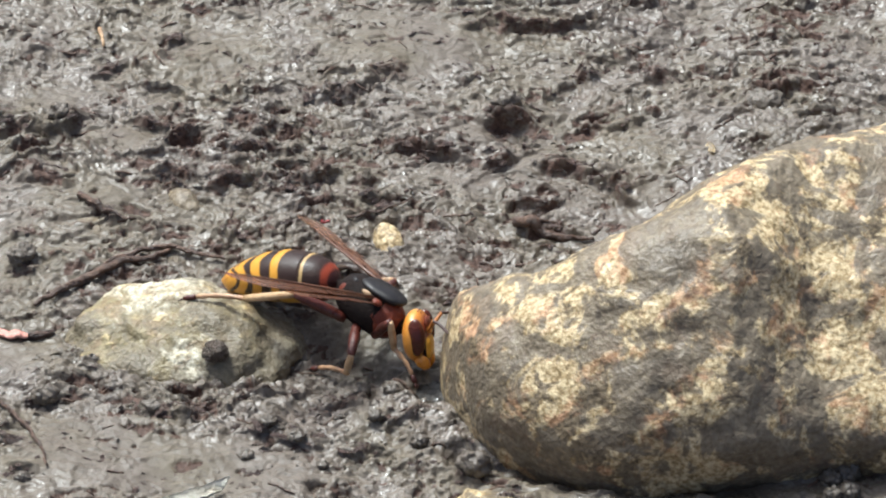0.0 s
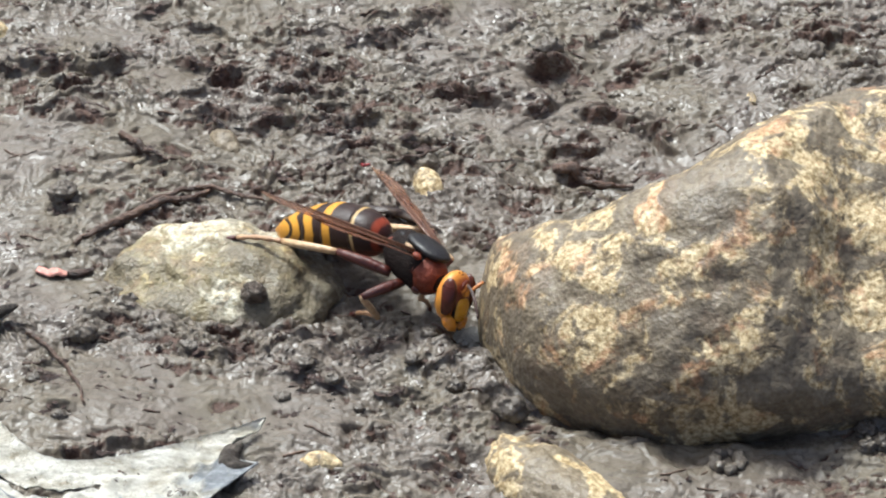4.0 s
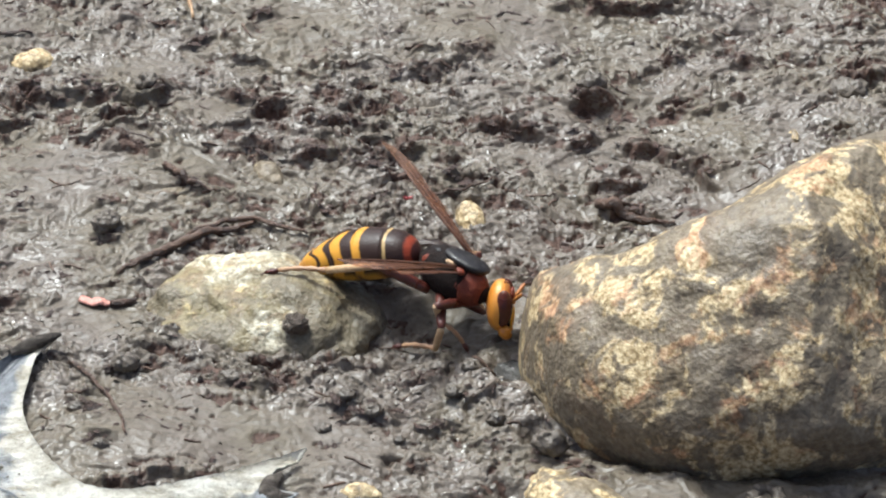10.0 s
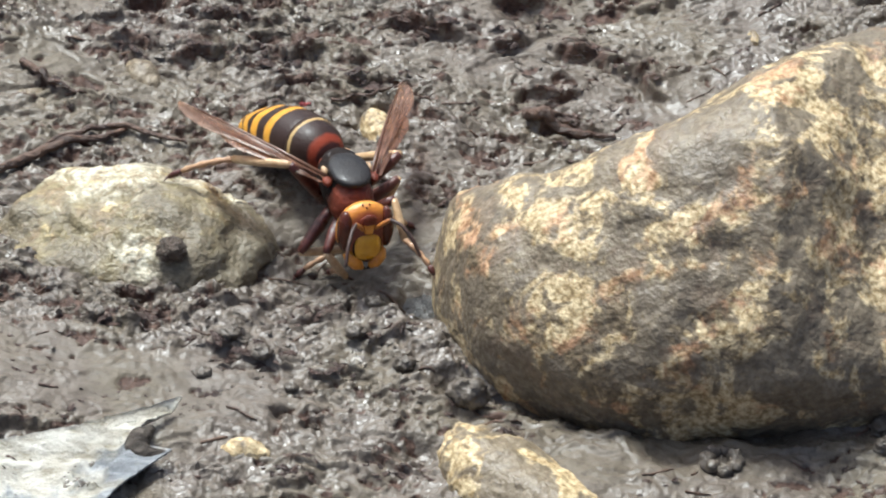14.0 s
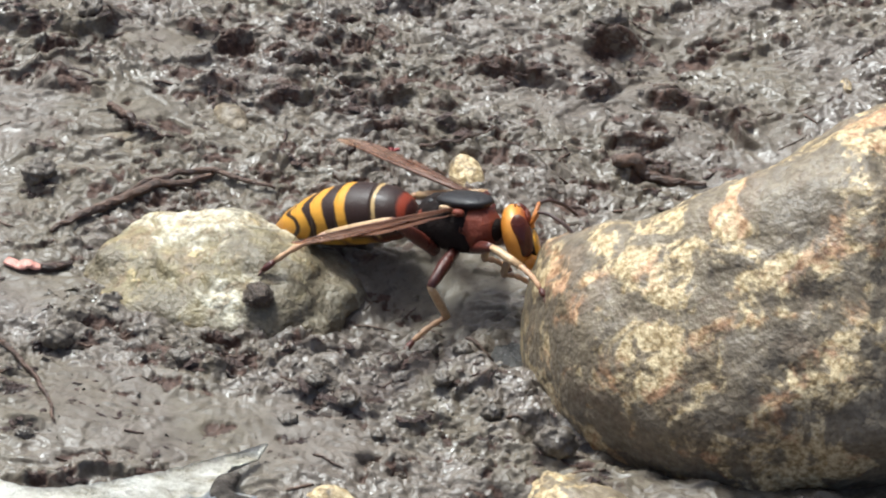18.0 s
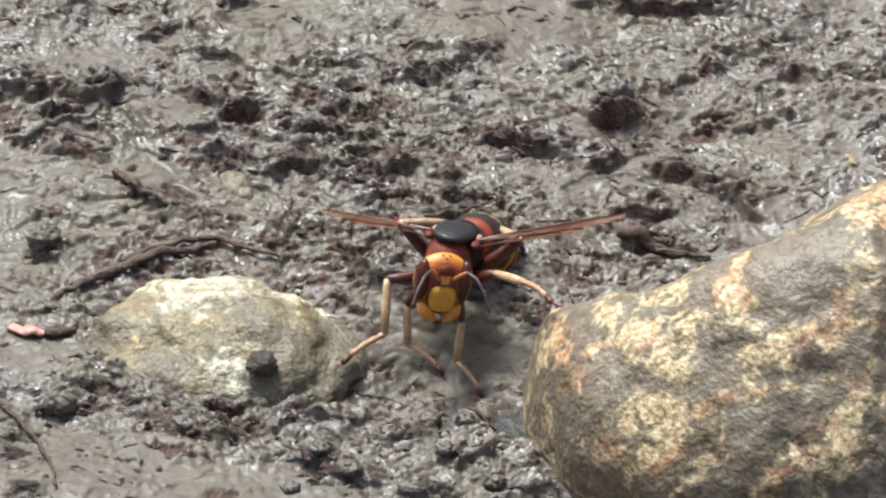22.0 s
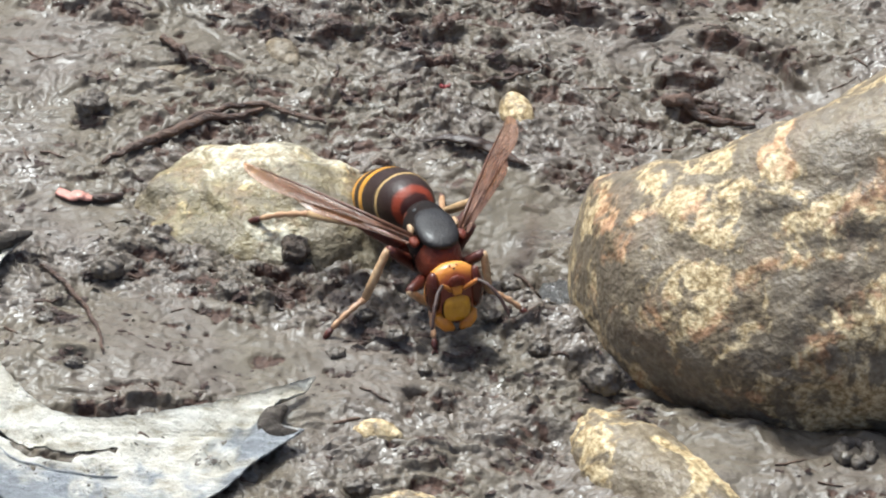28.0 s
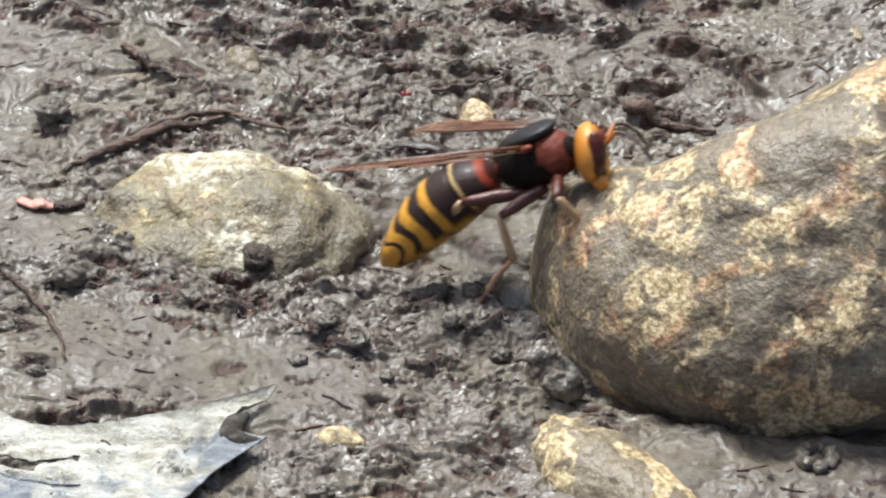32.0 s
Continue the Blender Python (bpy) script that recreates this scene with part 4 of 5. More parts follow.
def scatter(count, size_lo, size_hi, patches, seed, flat=0.7):
    """Flakes and crumbs over turned ellipses (x, y, rx, ry, turn), joined."""
    rng = random.Random(seed)
    verts, faces = [], []
    spots = []
    for _ in range(count):
        px, py, rx, ry, turn = patches[rng.randrange(len(patches))]
        a, r = rng.uniform(0, 2 * math.pi), math.sqrt(rng.random())
        u, w = rx * r * math.cos(a), ry * r * math.sin(a)
        c, s = math.cos(radians(turn)), math.sin(radians(turn))
        spots.append((px + u * c - w * s, py + u * s + w * c, size_lo + (size_hi - size_lo) * rng.random() ** 2.5, turn))
    hs = relief(np.array([s[0] for s in spots]), np.array([s[1] for s in spots]))
    for (x, y, s, turn), h in zip(spots, hs):
        n = len(verts)
        th = radians(turn + rng.gauss(0, 28))
        c, sn = math.cos(th), math.sin(th)
        sx, sy = s * rng.uniform(0.8, 2.4), s * rng.uniform(0.5, 0.9)
        tip = rng.uniform(-0.4, 0.4)
        for j in range(7):
            a = j * 2 * math.pi / 7
            k = rng.uniform(0.6, 1.3)
            u, w = sx * k * math.cos(a), sy * k * math.sin(a)
            verts.append((x + u * c - w * sn, y + u * sn + w * c, h + s * (rng.uniform(-0.35, 0.3) + tip * math.cos(a))))
        verts.append((x + rng.uniform(-0.3, 0.3) * s, y + rng.uniform(-0.3, 0.3) * s, h + s * flat * rng.uniform(0.5, 1.2)))
        faces += [(n + j, n + (j + 1) % 7, n + 7) for j in range(7)]
    return verts, faces


def fibres(count, patches, seed):
    rng = random.Random(seed)
    shapes = []
    for _ in range(count):
        px, py, rx, ry = patches[rng.randrange(len(patches))]
        x, y = px + rx * rng.uniform(-1, 1), py + ry * rng.uniform(-1, 1)
        a = rng.gauss(0.0, 0.7)
        ln = rng.uniform(0.8, 3.2)
        c = rng.uniform(-0.5, 0.5)
        pts = [(x + ln * (t - 0.5) * math.cos(a) - c * (t - 0.5) ** 2 * math.sin(a), y + ln * (t - 0.5) * math.sin(a) + c * (t - 0.5) ** 2 * math.cos(a)) for t in (0, 0.33, 0.66, 1)]
        hs = relief(np.array([p[0] for p in pts]), np.array([p[1] for p in pts]))
        w = rng.uniform(0.06, 0.16)
        shapes.append(tube([(p[0], p[1], h + w * 0.6) for p, h in zip(pts, hs)], [w, w * 1.2, w, w * 0.5], 4))
    return joined(*shapes)


ALL = [(-4, 8, 56, 52)]
TORN = [(cx, cy - 0.4, half, 0.9, turn) for cx, cy, half, h, turn in LIPS_FAR + LIPS_MID + LIPS_NEAR]
GRIT = [
    (0.87, -18.51, 7.8, 4.1, 0),
    (-5.64, -22.80, 5.0, 5.4, 0),
    (6.26, -26.19, 4.5, 6.3, 0),
    (-18.19, -19.37, 5.0, 2.7, 0),
    (-27.62, -15.05, 3.9, 4.5, 0),
    (-9.42, 17.81, 7.8, 4.5, 0),
    (22.70, 16.86, 7.3, 5.4, 0),
    (-36.78, 25.54, 9.0, 5.4, 0),
    (15.43, 25.54, 5.0, 4.5, 0),
]
DRIFTS = random.Random(21)
LITTER = [(DRIFTS.uniform(-54, 54), DRIFTS.uniform(-48, 60), DRIFTS.uniform(1.5, 4.5), DRIFTS.uniform(0.5, 1.5), DRIFTS.gauss(0, 18)) for _ in range(230)]
thing("leaf_litter", scatter(3600, 0.10, 0.42, LITTER + TORN + [(-4, 10, 54, 50, 0)] * 60, 4, 0.4), PEAT, "dark rotted leaf litter torn into flakes in the mud", "leaf litter", kind="stuff", smooth=False)
thing("leaf_shreds", scatter(380, 0.22, 0.6, TORN, 14, 0.45), PEAT, "larger dark brown shreds of rotted leaf along the torn mud", "leaf shreds", kind="stuff", smooth=False)
thing("mud_crumbs", scatter(900, 0.12, 0.42, GRIT + [(-4, 8, 54, 50, 0)] * 6, 5, 0.9), MUD_LOOSE, "wet crumbs strewn over the mud", "mud crumbs", kind="stuff", smooth=False)
thing("plant_fibres", fibres(170, ALL, 8), BARK, "short dark rotted plant fibres stuck in the mud", "plant fibres", kind="stuff")


# ---------------------------------------------------------------- the bleached leaf
def bleached_leaf():
    """A dead lobed leaf: two broad lobes round a deep bay, a forked tip, rims curled up."""
    steps, wide, seam = 100, 25, 9
    bay = bend([(-35.9, -16.2), (-37.8, -18.9), (-38.1, -22.6), (-38.7, -25.9), (-38.0, -29.4), (-36.5, -32.8), (-34.4, -35.8), (-32.2, -38.1), (-29.2, -38.8), (-26.1, -38.3), (-23.1, -37.4), (-19.5, -36.1), (-16.0, -34.5), (-13.4, -33.2), (-11.4, -32.1)], steps)
    low = bend([(-38.7, -17.0), (-40.6, -18.7), (-42.7, -21.0), (-45.0, -25.5), (-46.9, -33.5), (-44.5, -37.8), (-40.6, -40.6), (-38.6, -43.2), (-36.2, -46.6), (-33.0, -51.5), (-28.6, -52.6), (-22.2, -49.6), (-18.9, -47.5), (-17.0, -45.6), (-16.8, -43.7), (-15.1, -42.3), (-12.0, -38.9)], steps)
    pts, chalk = [], []
    for i, (a, b2) in enumerate(zip(bay, low)):
        t = i / (steps - 1)
        fold = float(np.interp(t, (0, 0.3, 0.42, 0.5, 0.64, 0.78, 1), (0.375, 0.5, 0.5, 0.42, 0.24, 0.3, 0.375)))
        for k in range(wide):
            q = k / (wide - 1)
            q = q / 0.375 * fold if q < 0.375 else fold + (q - 0.375) / 0.625 * (1 - fold)
            x, y = a[0] + (b2[0] - a[0]) * q, a[1] + (b2[1] - a[1]) * q
            fork = max(0.0, (t - 0.86) / 0.14)
            x -= fork * float(np.interp(q, (0, 0.2, 0.45, 0.72, 0.93, 1), (0, 0.8, 2.3, 3.1, 2.3, 0)))
            ragged = 0.28 * noise.noise(Vector((t * 60, 7.0, q * 3))) * (math.exp(-q * 12) + math.exp(-(1 - q) * 12))
            y += ragged
            rim = 0.8 * (1 - 0.7 * t ** 4) * math.exp(-q * 9) + 0.5 * math.exp(-(1 - q) * 8)
            inner = min(1.0, 4 * q, 4 * (1 - q))
            z = 1.4 + rim + inner * (0.45 * math.sin(q * 5 + t * 4) + 0.9 * noise.fractal(Vector((x / 5, y / 3.5, 2)), 0.8, 2.0, 5))
            pts.append((x, y, z))
            chalk.append(0.95 - 1.25 * q + 0.25 * math.exp(-(1 - q) * 7) + (0.25 if t > 0.3 else -0.25 + 0.5 * math.exp(-q * 6)))
    floor = relief(np.array([p[0] for p in pts]), np.array([p[1] for p in pts]))
    verts = [(p[0], p[1], max(p[2], h + 0.2)) for p, h in zip(pts, floor)]
    faces = []
    for i in range(steps - 1):
        for k in range(wide - 1):
            if 0.455 < i / (steps - 1) < 0.66 and k in ((seam, seam + 1) if 0.49 < i / (steps - 1) < 0.6 else (seam,)):
                continue  # a split along the fold
            a = i * wide + k
            faces.append((a, a + wide, a + wide + 1, a + 1))
    n = len(verts)
    verts += [(p[0], p[1], p[2] - 0.2) for p in verts]
    faces += [tuple(n + j for j in reversed(f)) for f in faces]
    edge = [i * wide for i in range(steps)] + [(steps - 1) * wide + k for k in range(1, wide)] + [i * wide + wide - 1 for i in range(steps - 2, -1, -1)] + [k for k in range(wide - 2, 0, -1)]
    for i, a in enumerate(edge):
        b2 = edge[(i + 1) % len(edge)]
        faces.append((a, b2, b2 + n, a + n))
    leaf = thing("dead_leaf", (verts, faces), LEAF, "large bleached grey dead leaf with curled lobes on mud", "leaf")
    leaf.data.attributes.new("chalk", 'FLOAT', 'POINT').data.foreach_set("value", [max(0.0, min(1.0, c)) for c in chalk] * 2)

    def curl(points, radii, turn_from, turn_to):
        """A strip rolled over along a line, open on one side."""
        line, v, f = bend(points, 16), [], []
        for i, p in enumerate(line):
            d = (Vector(line[min(i + 1, 15)]) - Vector(line[max(i - 1, 0)])).normalized()
            across = Vector((d.y, -d.x, 0)).normalized()
            r = float(np.interp(i / 15, np.linspace(0, 1, len(radii)), radii))
            for layer in (1.0, 0.8):
                for k in range(8):
                    w = radians(turn_from + (turn_to - turn_from) * k / 7)
                    v.append(Vector(p) + r * layer * (math.cos(w) * across + math.sin(w) * Vector((0, 0, 1))))
        for i in range(15):
            a = i * 16
            for k in range(7):
                f += [(a + k, a + k + 1, a + k + 17, a + k + 16), (a + 8 + k + 1, a + 8 + k, a + k + 24, a + k + 25)]
            f += [(a + 7, a + 15, a + 31, a + 23), (a + 8, a, a + 16, a + 24)]
        return [tuple(p) for p in v], f

    part("curled_edge", curl([(-13.6, -35.6, 1.3), (-14.7, -37.0, 1.4), (-14.9, -38.6, 1.5), (-13.9, -39.4, 1.5), (-12.4, -39.1, 1.7)], (0.3, 0.9, 1.0, 0.8, 0.2), -20, 200), LEAF_BROWN, leaf, "brown curled edge in the fork of the tip")
    part("curled_edge", curl([(-40.2, -18.4, 2.0), (-38.2, -17.2, 2.1), (-36.8, -16.5, 2.2), (-35.4, -15.9, 2.4)], (0.35, 0.75, 0.7, 0.2), -30, 210), LEAF_BROWN, leaf, "brown rolled tip of the lobe")
    rib = [Vector(verts[i * wide + 14]) + Vector((0, 0, 0.03)) for i in range(2, 70, 3)]
    part("midrib", tube(rib, [0.2 - 0.13 * i / len(rib) for i in range(len(rib))], 8), LEAF, leaf)


bleached_leaf()


def hornet():
    root = new("hornet")
    root.empty_display_size = 0.005
    tagged(root, "hornet with orange head, black thorax and banded yellow abdomen", "hornet")
    # thorax: waist at the origin, neck at x = 8
    part("thorax", loft_x([(0.0, 0.35, 0.35, -0.1), (0.35, 0.7, 0.8, -0.1), (0.9, 1.5, 1.7, -0.1), (1.7, 1.85, 2.2, -0.15), (2.8, 1.95, 2.4, -0.2), (4.2, 2.05, 2.5, -0.2),
                           (5.5, 1.98, 2.35, -0.3), (6.5, 1.7, 1.8, -0.4), (7.2, 1.35, 1.4, -0.45), (7.7, 0.95, 1.0, -0.4), (8.1, 0.6, 0.7, -0.3)]), BLACK, root, "black downy thorax")
    collar = []
    for x, ry, rz, zc in ((6.05, 1.9, 2.05, -0.35), (6.15, 2.0, 2.12, -0.35), (6.7, 1.83, 1.95, -0.4), (7.15, 1.55, 1.6, -0.42), (7.75, 0.98, 1.05, -0.4)):
        collar.append([(x - 0.9 * math.cos(a) ** 2 * max(0, 1 - (x - 6.05) / 1.2) * (1 if math.sin(a) > -0.1 else 0.2), ry * math.cos(a), zc + rz * math.sin(a)) for a in (2 * math.pi * j / 40 for j in range(40))])
    part("pronotum", rings_shape(collar), MAROON, root, "maroon collar")
    part("scutum", blob(2.5, 1.72, 0.62, (4.75, 0, 1.8), 40, 24, power=0.88), GLOSSY, root, "smooth glossy black back plate")
    part("scutellum", blob(0.7, 1.25, 0.4, (2.0, 0, 1.55)), GLOSSY, root)
    part("metanotum", blob(0.45, 1.2, 0.45, (1.5, 0, 1.3)), BLACK, root)
    for side in (1, -1):
        part("tegula", blob(0.6, 0.42, 0.34, (5.25, side * 2.0, 1.25)), MAROON, root, "maroon wing scale")
        part("axillary_plate", blob(0.55, 0.26, 0.22, (3.9, side * 1.9, 1.5), 16, 12), STRAW, root, "pale tan plate at the wing's root")
        part("propodeum_plate", blob(0.7, 0.35, 0.8, (1.5, side * 1.3, 0.2)), MAROON, root, "dull maroon plate")
    # abdomen
    ab = new("abdomen", mesh_of("abdomen", *loft_x([(0.3, 0.3, 0.3, -0.1), (-0.1, 0.45, 0.45, -0.05), (-0.5, 0.7, 0.7, 0.0)]), BLACK))
    ab.parent = root
    prof_s = (0.0, 0.03, 0.07, 0.13, 0.25, 0.4, 0.55, 0.7, 0.82, 0.92, 1.0)
    prof_r = (0.45, 1.25, 1.85, 2.3, 2.62, 2.76, 2.64, 2.28, 1.8, 1.25, 0.3)
    cuts = (0.0, 0.236, 0.47, 0.65, 0.79, 0.9, 1.0)
    for i in range(6):
        sec = []
        for k in range(9):
            s = cuts[i] + (cuts[i + 1] - cuts[i] + (0.012 if i < 5 else 0)) * k / 8
            r = float(np.interp(s, prof_s, prof_r)) + (0.07 * k / 8 if i < 5 else 0)
            sec.append((-13.2 * s, r, r * 0.93, 0.55 * math.sin(math.pi * min(1, s * 1.1)) - 0.35 * s))
        part("tergite", loft_x(sec, 44), BANDED, ab, ("red and black waist ring" if i == 0 else "black ring with yellow hind band" if i < 3 else "yellow ring with dark marks"))
    part("sting_tip", tube([(-13.0, 0, -0.36), (-13.5, 0, -0.42)], [0.11, 0.02], 8), MAROON, ab)
    # head: neck at its origin
    hd = new("head", mesh_of("head", *blob(1.35, 2.55, 2.7, (1.45, 0, -0.8), 44, 32, power=0.94), HEAD))
    hd.parent = root
    hd.scale = (0.93, 0.93, 0.93)
    hd.location = (8.0 * MM, 0, -0.3 * MM)
    tagged(hd, "orange and yellow head")
    part("frons", blob(0.28, 0.8, 0.7, (2.7, 0, 0.55), 24, 16), MAROON, hd, "maroon brow between the eyes")
    part("brow_triangle", ([(2.96, -0.5, 0.3), (2.96, 0.5, 0.3), (3.1, 0.3, -0.45), (3.1, -0.3, -0.45), (2.6, -0.6, 0.4), (2.6, 0.6, 0.4), (2.6, 0.4, -0.6), (2.6, -0.4, -0.6)],
                           [(0, 3, 2, 1), (0, 1, 5, 4), (1, 2, 6, 5), (2, 3, 7, 6), (3, 0, 4, 7)]), ORANGE, hd, "small orange plate between the feelers", smooth=False)
    part("clypeus_seam", blob(0.42, 1.36, 1.42, (2.5, 0, -1.98), 28, 18, power=0.8), BLACK, hd, "dark seam round the face plate")
    part("clypeus", blob(0.5, 1.24, 1.28, (2.62, 0, -1.96), 28, 18, power=0.75), YELLOW, hd, "bright yellow face plate")
    part("labrum", blob(0.25, 0.5, 0.35, (2.5, 0, -3.2), 14, 10), MAROON, hd)
    for side in (1, -1):
        part("compound_eye", blob(0.98, 0.7, 2.0, (1.92, side * 1.9, -0.55), 32, 24), EYE, hd, "glossy dark brown eye")
        part("mandible", tube([(1.85, side * 1.55, -2.7), (2.2, side * 1.28, -3.25), (2.45, side * 0.8, -3.8), (2.55, side * 0.3, -4.15)], [0.5, 0.7, 0.58, 0.2], 16), ORANGE, hd, "orange-yellow jaw")
        part("mandible_tooth", tube([(2.5, side * 0.5, -4.0), (2.58, side * 0.02, -4.3)], [0.26, 0.04], 8), BLACK, hd)
        part("ocellus", blob(0.1, 0.1, 0.09, (1.85, side * 0.32, 1.84), 10, 8), EYE, hd)
        part("scape", tube(bend([(2.85, side * 0.6, -0.1), (3.4, side * 1.0, 0.55), (3.8, side * 1.6, 1.15)], 8), [0.17, 0.17, 0.18, 0.19, 0.2, 0.2, 0.19, 0.16], 10), SCAPE, hd, "orange first joint of the feeler")
        fl = bend([(3.8, side * 1.6, 1.15), (4.7, side * 2.3, 1.0), (5.8, side * 3.0, 0.1), (6.7, side * 3.5, -1.3)], 30)
        part("flagellum", tube(fl, [0.15 + 0.03 * (i % 2) for i in range(29)] + [0.08], 9), FLAGELLUM, hd, "dark ringed feeler")
    part("ocellus", blob(0.1, 0.1, 0.09, (2.1, 0, 1.66), 10, 8), EYE, hd)
    # wings, root at the origin, along x
    wings = []
    for side in (1, -1):
        def blade(length, wide, lead):
            v, f = [], []
            n = 30
            for i in range(n + 1):
                t = i / n
                w = wide * (0.2 + 0.95 * min(1, t * 1.35) ** 1.2) * math.sqrt(max(0, 1 - max(0, (t - 0.72) / 0.285) ** 2))
                w = max(w, 0.05)
                for k in range(5):
                    q = k / 4
                    y = side * (-(w * q) + lead)
                    v.append((length * t, y, 0.1 * math.sin(q * 9 + t * 3) * min(1, t * 3) - 0.25 * q * w * 0.4))
            for i in range(n):
                for k in range(4):
                    a = i * 5 + k
                    f.append((a, a + 1, a + 6, a + 5))
            top = len(v)
            v += [(p[0], p[1], p[2] - 0.05) for p in v]
            f += [tuple(top + j for j in reversed(q)) for q in f]
            return v, f
        fw = new("forewing", mesh_of("forewing", *blade(16.0, 1.5, 0.35), WING))
        fw.parent = root
        tagged(fw, "smoky amber forewing folded lengthwise")
        part("leading_vein", tube([(0, side * 0.3, 0.05), (5, side * 0.4, 0.12), (10, side * 0.4, 0.1), (14.5, side * 0.25, 0.06)], [0.19, 0.15, 0.11, 0.04], 7), VEIN, fw)
        for y0, y1, ln in ((-0.0, -0.2, 15), (-0.3, -0.65, 13.5), (-0.5, -1.0, 11.5)):
            part("vein", tube([(0.5, side * y0, 0.08), (ln * 0.5, side * (y0 + y1) * 0.55, 0.14), (ln, side * y1, 0.02)], [0.035, 0.03, 0.012], 5), VEIN, fw)
        part("hindwing", (lambda s: ([(p[0] * 0.68, p[1] - side * 0.5, p[2] - 0.3) for p in s[0]], s[1]))(blade(16.0, 1.1, 0.3)), WING, fw, "smaller hind wing")
        wings.append(fw)
    # legs: femur carries tibia and tarsus
    legs = []
    for k, (hip, a, b2, c) in enumerate((((6.2, 1.0, -1.9), 3.4, 3.5, 3.9), ((4.2, 1.3, -2.5), 4.2, 4.6, 4.6), ((2.3, 1.4, -2.3), 5.2, 6.0, 6.2))):
        for side in (1, -1):
            w = 1.12 + 0.06 * k
            fem = new("leg", mesh_of("leg", *tube([(-0.4, 0, 0), (0.3, 0, 0), (a * 0.4, 0, 0.05), (a * 0.8, 0, 0), (a, 0, 0)], [0.4 * w, 0.42 * w, 0.48 * w, 0.38 * w, 0.27 * w], 12), FEMUR))
            fem.parent = root
            tagged(fem, "dark russet jointed leg")
            tib = part("tibia", tube([(0, 0, 0), (b2 * 0.12, 0, 0), (b2 * 0.6, 0, 0), (b2, 0, 0)], [0.22 * w, 0.29 * w, 0.33 * w, 0.27 * w], 10), TIBIA, fem, "pale tan shin")
            pts, rad = [], []
            for i in range(15):
                t = i / 14
                pts.append((c * t, 0, 0.3 * math.sin(t * math.pi)))
                rad.append((0.24 - 0.04 * t) * w * (0.7 if i % 3 == 2 else 1.0))
            tar = part("tarsus", tube(pts[:12], rad[:12], 8), TARSUS, fem, "tan jointed foot")
            toe = part("claw", joined(tube(pts[11:], [r * 1.15 for r in rad[11:]], 8), tube([(c, 0.02, 0), (c + 0.5, 0.32, -0.12)], [0.13, 0.02], 5), tube([(c, -0.02, 0), (c + 0.5, -0.32, -0.12)], [0.13, 0.02], 5)), FEMUR, fem, "dark red claw")
            legs.append((fem, tib, (tar, toe), Vector((hip[0], side * hip[1], hip[2])), a, b2, c, side, k))
    return root, ab, hd, wings, legs


HORNET = hornet()


# the pebble that the hornet shoves
def pebble():
    return thing("pebble", blob(1.3, 1.15, 1.05, (0, 0, 0), 44, 30, rough=0.28, size=0.9, seed=3.0), PEBBLE_MUD, "small dark mud-coated pebble", "pebble")


PEBBLE = pebble()


